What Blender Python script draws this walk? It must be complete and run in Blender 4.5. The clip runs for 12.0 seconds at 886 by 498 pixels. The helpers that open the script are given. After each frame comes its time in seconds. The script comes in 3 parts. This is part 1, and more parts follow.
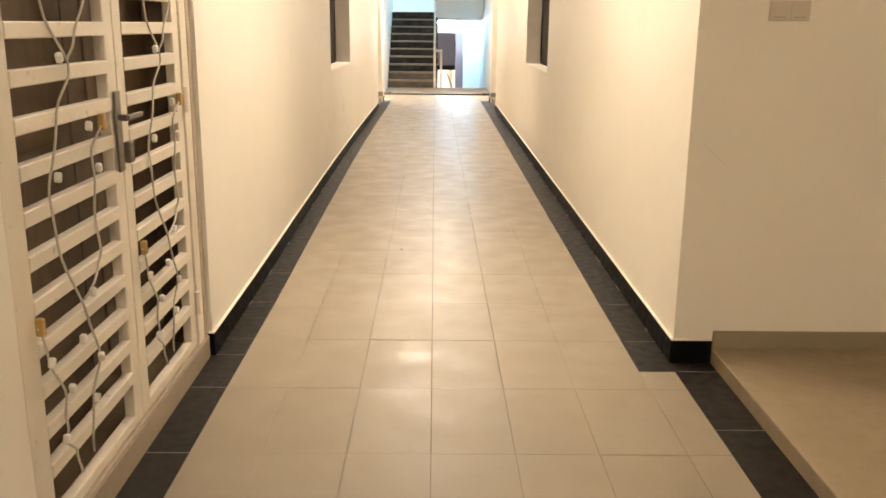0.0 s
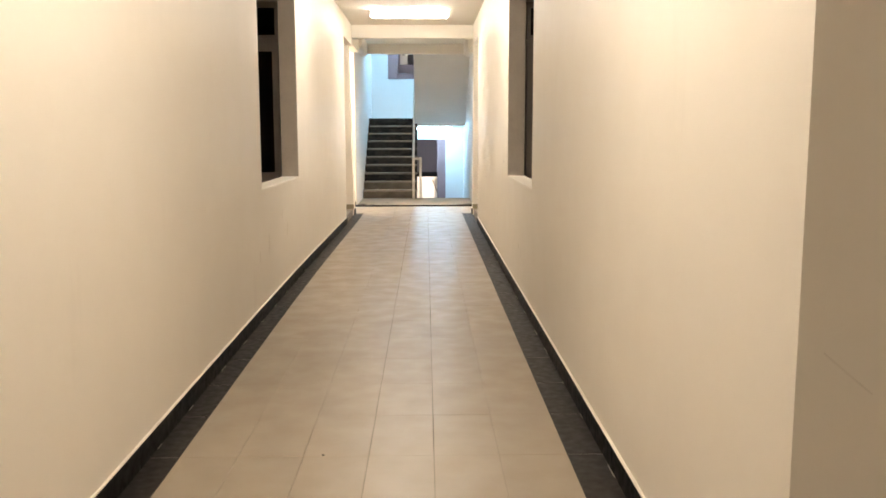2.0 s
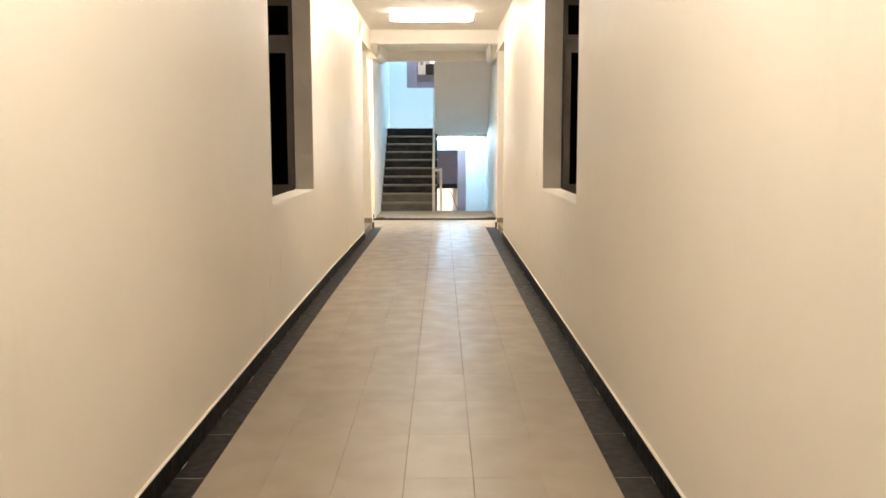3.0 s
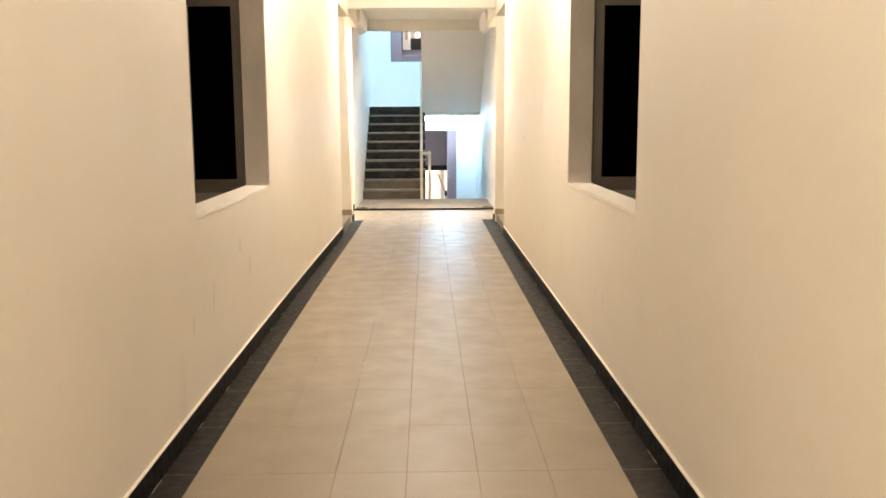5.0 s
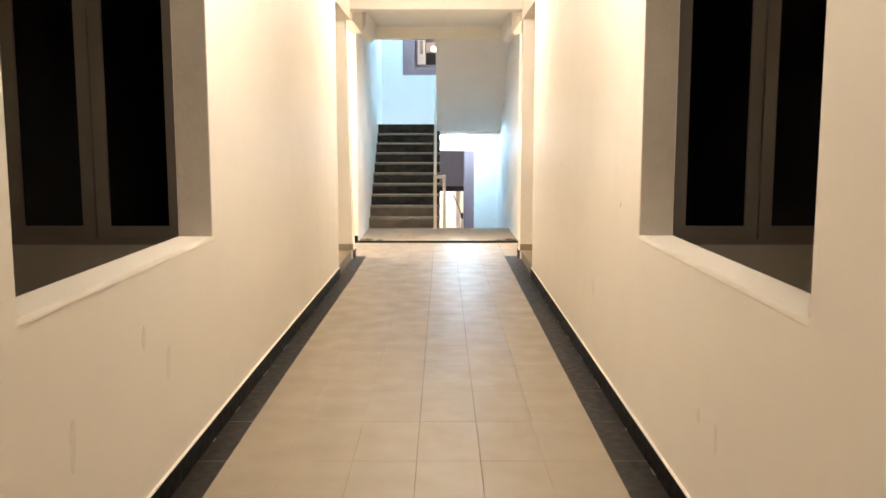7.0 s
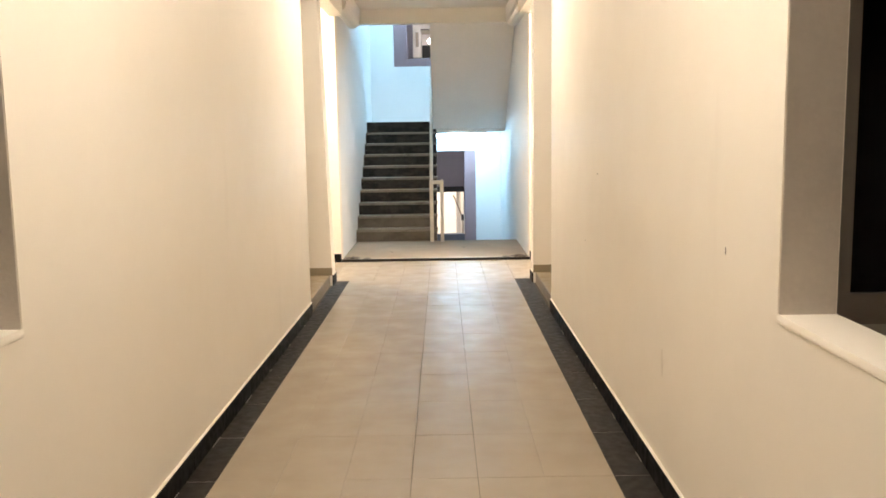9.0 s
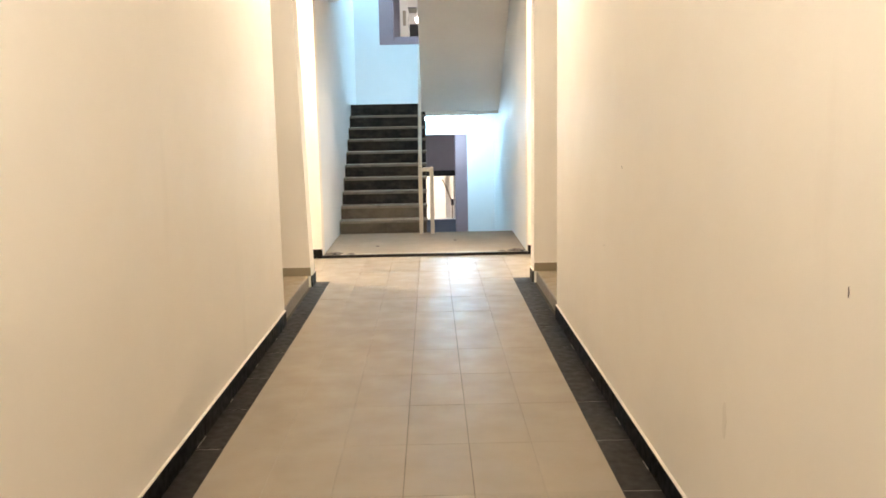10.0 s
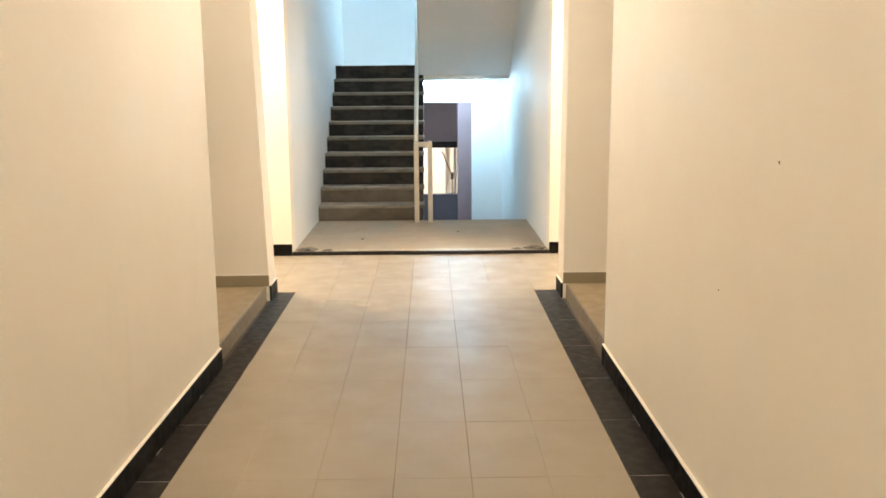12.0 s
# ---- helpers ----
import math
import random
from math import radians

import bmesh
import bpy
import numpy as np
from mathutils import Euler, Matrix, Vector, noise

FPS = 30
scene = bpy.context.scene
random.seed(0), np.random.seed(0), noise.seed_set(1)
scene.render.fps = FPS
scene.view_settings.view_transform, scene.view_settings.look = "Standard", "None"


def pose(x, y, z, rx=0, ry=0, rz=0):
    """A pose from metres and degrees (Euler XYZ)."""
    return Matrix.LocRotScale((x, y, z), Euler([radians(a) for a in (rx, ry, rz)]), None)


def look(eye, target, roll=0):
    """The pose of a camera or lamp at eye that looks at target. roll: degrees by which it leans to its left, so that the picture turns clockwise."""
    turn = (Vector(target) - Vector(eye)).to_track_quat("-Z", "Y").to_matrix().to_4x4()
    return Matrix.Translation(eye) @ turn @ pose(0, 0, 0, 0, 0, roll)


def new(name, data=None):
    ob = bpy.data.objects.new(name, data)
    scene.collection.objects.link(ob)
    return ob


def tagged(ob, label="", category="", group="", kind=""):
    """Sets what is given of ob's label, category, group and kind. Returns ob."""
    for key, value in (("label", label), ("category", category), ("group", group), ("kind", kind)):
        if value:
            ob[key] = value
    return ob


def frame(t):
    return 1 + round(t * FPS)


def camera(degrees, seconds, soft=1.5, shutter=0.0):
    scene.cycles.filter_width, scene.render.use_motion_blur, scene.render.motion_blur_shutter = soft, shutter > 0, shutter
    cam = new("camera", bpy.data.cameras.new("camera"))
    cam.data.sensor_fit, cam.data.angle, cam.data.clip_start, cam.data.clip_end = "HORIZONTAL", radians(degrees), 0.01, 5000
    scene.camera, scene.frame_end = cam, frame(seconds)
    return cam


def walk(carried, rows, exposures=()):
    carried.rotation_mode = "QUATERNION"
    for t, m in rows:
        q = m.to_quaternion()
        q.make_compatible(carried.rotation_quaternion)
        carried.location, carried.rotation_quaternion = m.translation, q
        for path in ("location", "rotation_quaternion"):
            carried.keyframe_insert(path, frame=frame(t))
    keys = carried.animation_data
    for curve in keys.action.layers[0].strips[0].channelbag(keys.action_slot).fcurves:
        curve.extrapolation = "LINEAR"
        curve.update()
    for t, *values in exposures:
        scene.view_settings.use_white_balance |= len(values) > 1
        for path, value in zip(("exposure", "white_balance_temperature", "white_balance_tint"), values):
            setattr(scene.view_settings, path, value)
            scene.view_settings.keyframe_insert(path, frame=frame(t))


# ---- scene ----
cam = camera(53.7, 12.0, soft=1.7)
PATH = [
    (0, (-0.027, 0.287, 1.479), (-0.005, 2.224, 0.98), 0.6),
    (0.5, (0.09, 0.723, 1.496), (0.146, 2.681, 1.09), 0.2),
    (1, (0.151, 1.188, 1.508), (0.22, 3.162, 1.195), 0.2),
    (1.5, (0.203, 1.689, 1.504), (0.282, 3.668, 1.228), -0.5),
    (2, (0.239, 2.129, 1.485), (0.277, 4.11, 1.215), -0.1),
    (2.5, (0.179, 2.487, 1.492), (0.21, 4.468, 1.216), -0.5),
    (3, (0.134, 2.903, 1.456), (0.137, 4.888, 1.212), -0.1),
    (5, (0.064, 4.775, 1.469), (0.1, 6.753, 1.178), -0.3),
    (5.5, (0.107, 5.256, 1.471), (0.132, 7.237, 1.198), 0.4),
    (6, (0.094, 5.695, 1.469), (0.101, 7.676, 1.197), 0.5),
    (6.5, (0.095, 6.191, 1.487), (0.122, 8.173, 1.219), -0.1),
    (7, (0.092, 6.655, 1.503), (0.093, 8.639, 1.251), 0.0),
    (7.5, (0.073, 7.085, 1.53), (0.096, 9.07, 1.284), -0.3),
    (9.5, (0.141, 9.014, 1.549), (0.135, 10.995, 1.273), -1.0),
    (10, (0.116, 9.46, 1.561), (0.139, 11.437, 1.26), -1.1),
    (10.5, (0.12, 9.943, 1.525), (0.129, 11.915, 1.192), -0.6),
    (11, (0.093, 10.421, 1.518), (0.102, 12.388, 1.161), -1.0),
    (11.5, (0.116, 10.955, 1.504), (0.149, 12.923, 1.152), -0.6),
    (12, (0.122, 11.45, 1.506), (0.149, 13.416, 1.136), -0.4),
]
walk(cam, [(t, look(eye, target, roll)) for t, eye, target, roll in PATH], [(0, 0.50, 6600, 10), (0.5, 0.30, 6550, 11), (1, 0.0, 6500, 11), (1.5, -0.05, 6350, 10), (2.5, 0.08, 6150, 11), (3, 0.06, 6200, 10), (5, 0.31, 6500, 11), (6.5, 0.25, 6450, 12), (7.5, 0.1, 6400, 12), (10, 0.01, 6300, 10), (12, -0.01, 6500, 9)])

# ---- world and exposure ----
world = bpy.data.worlds.new("night")
scene.world = world
world.use_nodes = True
world.node_tree.nodes["Background"].inputs[0].default_value = (0.02, 0.03, 0.06, 1)
world.node_tree.nodes["Background"].inputs[1].default_value = 0.03

WARM = (1.0, 0.862, 0.70)
COOL = (0.46, 0.77, 1.0)
CORRIDOR_GLOW, LOBBY_GLOW, STAIR_GLOW, OPPOSITE_GLOW = 98.0, 230.0, 108.0, 300.0

# ---- plan ----
XL, XR = -1.03, 1.06            # corridor wall faces
STRIP_L, STRIP_R = -0.885, 0.885
NICHE_Y = 4.005                 # wall face that closes the first niche
GATE_X, GATE_Y0, GATE_Y1 = -1.075, 2.32, 4.06
WIN_Y0, WIN_Y1, WIN_Z0, WIN_Z1 = 8.92, 10.9, 1.027, 2.78
WIN_Y1_RIGHT = 10.94
WALL_T = 0.165
RECESS_Y0, RECESS_Y1, STUB_Y1 = 16.03, 17.53, 17.78
STAIR_Y = 19.2
SX0, SX1 = -1.125, 1.185        # stair walls
CEIL = 3.27
LAND_Z, RISE, TREAD, STEP_Y = 0.02, 0.174, 0.25, 21.1
FAR_Y = 24.4
MID_Y = STEP_Y + 9 * TREAD
BACK_Y = -3.2
OUT_L, OUT_R = -3.3, 3.3


# ---- materials ----
def material(name, color, rough=0.6, metal=0.0, bump=0.0, bump_scale=60.0, vary=0.0, vary_scale=3.0, spots=None, rand=0.0, spec=0.5):
    m = bpy.data.materials.new(name)
    m.use_nodes = True
    nt = m.node_tree
    b = nt.nodes["Principled BSDF"]
    b.inputs["Roughness"].default_value = rough
    b.inputs["Metallic"].default_value = metal
    b.inputs["Specular IOR Level"].default_value = spec
    geo = nt.nodes.new("ShaderNodeNewGeometry")
    src = geo.outputs["Position"]
    col = nt.nodes.new("ShaderNodeRGB")
    col.outputs[0].default_value = (*color, 1)
    out = col.outputs[0]

    def mixed(fac, a, bcol):
        mx = nt.nodes.new("ShaderNodeMix")
        mx.data_type = "RGBA"
        nt.links.new(fac, mx.inputs[0])
        nt.links.new(a, mx.inputs[6])
        if isinstance(bcol, tuple):
            mx.inputs[7].default_value = (*bcol, 1)
        else:
            nt.links.new(bcol, mx.inputs[7])
        return mx.outputs[2]

    def cloud(scale, detail, lo, hi, to=1.0, stretch=(1, 1, 1)):
        mp = nt.nodes.new("ShaderNodeMapping")
        mp.inputs["Scale"].default_value = stretch
        nt.links.new(src, mp.inputs[0])
        n = nt.nodes.new("ShaderNodeTexNoise")
        n.inputs["Scale"].default_value = scale
        n.inputs["Detail"].default_value = detail
        nt.links.new(mp.outputs[0], n.inputs[0])
        r = nt.nodes.new("ShaderNodeMapRange")
        r.inputs[1].default_value, r.inputs[2].default_value = lo, hi
        r.inputs[3].default_value, r.inputs[4].default_value = 0.0, to
        nt.links.new(n.outputs[0], r.inputs[0])
        return r.outputs[0]

    if vary:
        out = mixed(cloud(vary_scale, 4, 0.3, 0.7, vary), out, tuple(c * 0.55 for c in color))
        out = mixed(cloud(vary_scale * 14, 5, 0.4, 0.75, vary * 0.6), out, tuple(min(1, c * 1.25) for c in color))
    if spots:
        scale, lo, hi, amount, tint, stretch = spots
        out = mixed(cloud(scale, 5, lo, hi, amount, stretch), out, tint)
    if rand:
        oi = nt.nodes.new("ShaderNodeObjectInfo")
        r = nt.nodes.new("ShaderNodeMapRange")
        r.inputs[3].default_value, r.inputs[4].default_value = 0.0, rand
        nt.links.new(oi.outputs["Random"], r.inputs[0])
        out = mixed(r.outputs[0], out, tuple(c * 0.5 for c in color))
    nt.links.new(out, b.inputs["Base Color"])
    if vary:
        rr = nt.nodes.new("ShaderNodeMapRange")
        rr.inputs[3].default_value, rr.inputs[4].default_value = max(0.05, rough - 0.08), min(1, rough + 0.1)
        nt.links.new(cloud(vary_scale * 4, 4, 0.3, 0.7), rr.inputs[0])
        nt.links.new(rr.outputs[0], b.inputs["Roughness"])
    if bump:
        n = nt.nodes.new("ShaderNodeTexNoise")
        n.inputs["Scale"].default_value, n.inputs["Detail"].default_value = bump_scale, 6
        nt.links.new(src, n.inputs[0])
        n2 = nt.nodes.new("ShaderNodeTexNoise")
        n2.inputs["Scale"].default_value, n2.inputs["Detail"].default_value = bump_scale * 0.06, 3
        nt.links.new(src, n2.inputs[0])
        ad = nt.nodes.new("ShaderNodeMath")
        ad.operation = "MULTIPLY_ADD"
        ad.inputs[1].default_value = 3.0
        nt.links.new(n2.outputs[0], ad.inputs[0])
        nt.links.new(n.outputs[0], ad.inputs[2])
        bp = nt.nodes.new("ShaderNodeBump")
        bp.inputs["Strength"].default_value, bp.inputs["Distance"].default_value = bump, 0.004
        nt.links.new(ad.outputs[0], bp.inputs["Height"])
        nt.links.new(bp.outputs[0], b.inputs["Normal"])
    return m


def glowing(name, color, strength):
    m = bpy.data.materials.new(name)
    m.use_nodes = True
    b = m.node_tree.nodes["Principled BSDF"]
    b.inputs["Base Color"].default_value = (0.9, 0.9, 0.9, 1)
    b.inputs["Emission Color"].default_value = (*color, 1)
    b.inputs["Emission Strength"].default_value = strength
    return m


def glassy(name):
    m = bpy.data.materials.new(name)
    m.use_nodes = True
    b = m.node_tree.nodes["Principled BSDF"]
    # Almost black tint: the dark behind the panes is put into the glass.
    b.inputs["Base Color"].default_value = (0.02, 0.021, 0.02, 1)
    b.inputs["Roughness"].default_value = 0.03
    b.inputs["Transmission Weight"].default_value = 1.0
    b.inputs["IOR"].default_value = 1.45
    return m


PAINT = material("wall_paint", (0.85, 0.792, 0.695), 0.55, bump=0.09, bump_scale=70, vary=0.05, vary_scale=0.9,
                 spots=(2.2, 0.66, 0.80, 0.10, (0.45, 0.38, 0.29), (1, 1.6, 0.35)))
# Darker and rougher than the wall paint around it.
REVEAL = material("darker_plaster", (0.62, 0.56, 0.49), 0.8, bump=0.6, bump_scale=45, vary=0.25, vary_scale=4)
STAIR_PAINT = material("stairwell_paint", (0.76, 0.77, 0.77), 0.6, bump=0.12, bump_scale=80, vary=0.06, vary_scale=0.9)
CEILING = material("ceiling_paint", (0.78, 0.74, 0.66), 0.75, bump=0.15, bump_scale=60, vary=0.05, vary_scale=1.2)
TILE = material("beige_floor_tile", (0.308, 0.255, 0.187), 0.38, bump=0.08, bump_scale=14, vary=0.10, vary_scale=1.2, spec=0.34, rand=0.06)
GROUT = material("tile_grout", (0.14, 0.108, 0.077), 0.9, bump=0.3, bump_scale=120, vary=0.3, vary_scale=6)
BLACK = material("black_tile", (0.018, 0.0145, 0.0115), 0.45, bump=0.04, bump_scale=30, vary=0.15, vary_scale=5, rand=0.35, spec=0.16,
                 spots=(6.0, 0.58, 0.8, 0.12, (0.06, 0.055, 0.05), (1, 1, 1)))
PALE = material("pale_grout", (0.44, 0.40, 0.35), 0.9, bump=0.3, bump_scale=120, vary=0.3, vary_scale=20)
SKIRT_BLACK = material("black_skirting_tile", (0.006, 0.005, 0.0042), 0.5, bump=0.02, bump_scale=30, vary=0.15, vary_scale=5, spec=0.10)
NICHE_TILE = material("niche_tile", (0.30, 0.232, 0.145), 0.45, bump=0.08, bump_scale=30, vary=0.12, vary_scale=3)
NICHE_SKIRT = material("niche_skirting_tile", (0.29, 0.24, 0.155), 0.45, bump=0.06, bump_scale=30, vary=0.12, vary_scale=4)
CONCRETE = material("bare_concrete", (0.30, 0.242, 0.178), 0.9, bump=0.4, bump_scale=50, vary=0.30, vary_scale=1.6,
                    spots=(2.0, 0.5, 0.8, 0.25, (0.17, 0.135, 0.10), (1, 1, 1)))
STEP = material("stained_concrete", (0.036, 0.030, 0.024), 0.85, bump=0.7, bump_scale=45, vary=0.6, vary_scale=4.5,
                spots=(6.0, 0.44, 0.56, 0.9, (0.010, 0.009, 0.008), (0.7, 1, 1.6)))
# Copy of STEP, brightened by colour for the two lowest steps.
STEP_LOW = material("brighter_step_concrete", (0.135, 0.113, 0.087), 0.88, bump=0.6, bump_scale=45, vary=0.5, vary_scale=4.0,
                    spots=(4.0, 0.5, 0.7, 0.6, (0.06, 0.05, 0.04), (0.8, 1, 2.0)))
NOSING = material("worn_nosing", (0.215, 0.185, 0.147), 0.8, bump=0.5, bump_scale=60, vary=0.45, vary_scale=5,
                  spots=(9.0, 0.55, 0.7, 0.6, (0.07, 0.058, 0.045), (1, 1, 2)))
FRAME_TAN = material("tan_frame_paint", (0.40, 0.325, 0.235), 0.5, bump=0.08, bump_scale=80, vary=0.15, vary_scale=8)
SOFFIT = material("raw_soffit", (0.82, 0.78, 0.73), 0.85, bump=0.35, bump_scale=40, vary=0.12, vary_scale=1.6)
PARAPET = material("slate_blue_paint", (0.13, 0.16, 0.21), 0.7, bump=0.2, bump_scale=60, vary=0.12, vary_scale=1.2)
MAUVE = material("mauve_paint", (0.25, 0.165, 0.175), 0.65, bump=0.2, bump_scale=60, vary=0.10, vary_scale=1.5)
SLATE = material("slate_paint", (0.24, 0.215, 0.235), 0.7, bump=0.2, bump_scale=60, vary=0.12, vary_scale=1.2)
RISER_TILE = material("recess_riser_tile", (0.20, 0.165, 0.125), 0.5, bump=0.08, bump_scale=40, vary=0.2, vary_scale=5)
GATE_PAINT = material("cream_gate_paint", (0.76, 0.69, 0.58), 0.42, bump=0.08, bump_scale=80, vary=0.10, vary_scale=6,
                      spots=(22.0, 0.66, 0.74, 0.5, (0.30, 0.20, 0.11), (1, 1, 1)))
DOOR_WOOD = material("brown_door_wood", (0.19, 0.13, 0.08), 0.45, bump=0.1, bump_scale=40, vary=0.35, vary_scale=3,
                     spots=(5.0, 0.5, 0.7, 0.4, (0.12, 0.08, 0.05), (6, 6, 0.5)))
ALU = material("bronze_aluminium", (0.23, 0.195, 0.16), 0.42, metal=0.25, bump=0.05, bump_scale=120, vary=0.15, vary_scale=8)
STEEL = material("brushed_steel", (0.24, 0.21, 0.18), 0.35, metal=0.9, bump=0.05, bump_scale=150, vary=0.15, vary_scale=12)
RAIL = material("cream_rail_paint", (0.58, 0.53, 0.45), 0.5, bump=0.1, bump_scale=90, vary=0.2, vary_scale=9)
PLATE = material("cream_plate_plastic", (0.60, 0.535, 0.44), 0.45, vary=0.05, vary_scale=20)
PLASTIC = material("white_plastic", (0.74, 0.70, 0.63), 0.4, vary=0.05, vary_scale=20)
GREY_PLASTIC = material("grey_plastic", (0.40, 0.36, 0.31), 0.5, vary=0.1, vary_scale=20)
CABLE = material("clear_cable", (0.50, 0.45, 0.38), 0.35, vary=0.1, vary_scale=30)
YELLOW = material("yellow_tape", (0.46, 0.29, 0.09), 0.5, vary=0.15, vary_scale=30)
SASH_GLASS = glassy("window_glass")
# Near-black, so the unlit room's darkness sits in the paint itself.
NEAR_BLACK = material("near_black_paint", (0.025, 0.024, 0.023), 0.9, vary=0.1, vary_scale=1.0)
WELL_PAINT = material("weathered_wall_paint", (0.50, 0.45, 0.38), 0.8, bump=0.3, bump_scale=50, vary=0.25, vary_scale=1.4)
ASPHALT = material("asphalt", (0.05, 0.05, 0.052), 0.9, bump=0.5, bump_scale=30, vary=0.3, vary_scale=0.6)
LAMP_BODY = material("lamp_housing", (0.75, 0.73, 0.70), 0.5, vary=0.04, vary_scale=8)
GLOW_WARM = glowing("warm_diffuser", WARM, CORRIDOR_GLOW)
GLOW_LOBBY = glowing("warm_lobby_diffuser", WARM, LOBBY_GLOW)
GLOW_COOL = glowing("cool_diffuser", COOL, STAIR_GLOW)
GLOW_COOL_UP = glowing("cool_upper_diffuser", COOL, STAIR_GLOW * 2.5)
GLOW_GLOBE = glowing("globe_glass", (1.0, 0.9, 0.78), 22.0)
# Lens of an added lamp that brightens the opposite block.
GLOW_FACADE_FILL = glowing("facade_fill_lens", (1.0, 0.95, 1.0), 1500.0)
GLOW_OPPOSITE = glowing("opposite_diffuser", (1.0, 0.92, 0.86), OPPOSITE_GLOW)


# ---- mesh helpers ----
def box(bm, x0, x1, y0, y1, z0, z1, bevel=0.0):
    r = bmesh.ops.create_cube(bm, size=1)
    vs = r["verts"]
    for v in vs:
        v.co = Vector(((x0 + x1) / 2 + v.co.x * (x1 - x0), (y0 + y1) / 2 + v.co.y * (y1 - y0), (z0 + z1) / 2 + v.co.z * (z1 - z0)))
    if bevel:
        es = list({e for v in vs for e in v.link_edges})
        bmesh.ops.bevel(bm, geom=es, offset=bevel, segments=1, affect="EDGES")
    return bm


def boxes(*rows, bevel=0.0):
    bm = bmesh.new()
    for r in rows:
        box(bm, *r, bevel=bevel)
    return bm


def prism(outline, axis, a, b):
    """A solid from an outline of (u, v) pairs, run from a to b along axis 'x' (u = y, v = z) or 'y' (u = x, v = z)."""
    bm = bmesh.new()
    put = (lambda u, v, w: (w, u, v)) if axis == "x" else (lambda u, v, w: (u, w, v))
    f = bm.faces.new([bm.verts.new(put(u, v, a)) for u, v in outline])
    r = bmesh.ops.extrude_face_region(bm, geom=[f])
    d = Vector((b - a, 0, 0)) if axis == "x" else Vector((0, b - a, 0))
    bmesh.ops.translate(bm, vec=d, verts=[g for g in r["geom"] if isinstance(g, bmesh.types.BMVert)])
    bmesh.ops.recalc_face_normals(bm, faces=bm.faces)
    return bm


def tube(points, radius, sides=8):
    """A bar of round section through the points."""
    bm = bmesh.new()
    rings = []
    pts = [Vector(p) for p in points]
    for i, p in enumerate(pts):
        d = (pts[min(i + 1, len(pts) - 1)] - pts[max(i - 1, 0)]).normalized()
        up = Vector((1, 0, 0)) if abs(d.x) < 0.9 else Vector((0, 1, 0))
        u = d.cross(up).normalized()
        w = d.cross(u).normalized()
        rings.append([bm.verts.new(p + radius * (math.cos(2 * math.pi * k / sides) * u + math.sin(2 * math.pi * k / sides) * w)) for k in range(sides)])
    for a, b in zip(rings, rings[1:]):
        for k in range(sides):
            bm.faces.new((a[k], a[(k + 1) % sides], b[(k + 1) % sides], b[k]))
    bm.faces.new(rings[0][::-1])
    bm.faces.new(rings[-1])
    bmesh.ops.recalc_face_normals(bm, faces=bm.faces)
    return bm


def mesh_of(name, bm, mat):
    me = bpy.data.meshes.new(name)
    bm.to_mesh(me)
    bm.free()
    me.materials.append(mat)
    return me


def thing(name, bm, mat, label, category, group="", kind=""):
    return tagged(new(name, mesh_of(name, bm, mat)), label, category, group, kind)


def holder(name, label, category, at=(0, 0, 0), group="", kind=""):
    ob = new(name)
    ob.location = at
    ob.empty_display_size = 0.1
    bpy.context.view_layer.update()
    return tagged(ob, label, category, group, kind)


def part(name, bm, mat, parent, label=""):
    ob = new(name, mesh_of(name, bm, mat))
    ob.parent = parent
    bpy.context.view_layer.update()
    ob.matrix_parent_inverse = parent.matrix_world.inverted()
    if label:
        ob["label"] = label
    return ob


def structure(name, bm, mat, label, category):
    return thing(name, bm, mat, label, category, kind="structure")


def bulge(y, z):
    """How far the foot of the left wall stands out of line, half way along the corridor."""
    along = math.sin(math.pi * (y - 5.0) / 11.0) if 5.0 < y < 16.0 else 0.0
    return 0.036 * along * min(1.0, max(0.0, 1.0 - z))


def bowed(bm, x_most=0.0, cuts=False):
    """Moves what lies to the left of x_most along with the wall's foot."""
    if cuts:
        for axis, at in [(Vector((0, 0, 1)), 0.0), (Vector((0, 0, 1)), 1.0)] + [(Vector((0, 1, 0)), 5.0 + 0.5 * k) for k in range(23)]:
            bmesh.ops.bisect_plane(bm, geom=list(bm.verts) + list(bm.edges) + list(bm.faces), plane_co=axis * at, plane_no=axis)
    for v in bm.verts:
        if v.co.x < x_most:
            v.co.x -= bulge(v.co.y, v.co.z)
    return bm


# ---- corridor shell ----
LOW, HIGH = -0.12, CEIL
floor = structure("floor", boxes((OUT_L, OUT_R, BACK_Y, STAIR_Y, -0.12, -0.0028)), GROUT, "long corridor floor of beige rectangular tiles", "floor")
ceiling = structure("ceiling", boxes((OUT_L, OUT_R, BACK_Y, STAIR_Y + 0.2, CEIL, CEIL + 0.2)), CEILING, "plain painted concrete corridor ceiling", "ceiling")
wl = XL - WALL_T
wall_left = structure("wall_left", bowed(boxes(
    (wl, XL, GATE_Y1, WIN_Y0, LOW, HIGH), (wl, XL, WIN_Y1, RECESS_Y0, LOW, HIGH),
    (wl, XL, WIN_Y0, WIN_Y1, LOW, WIN_Z0), (wl, XL, WIN_Y0, WIN_Y1, WIN_Z1, HIGH)), cuts=True), PAINT,
    "cream painted corridor wall with an unglazed opening", "wall")
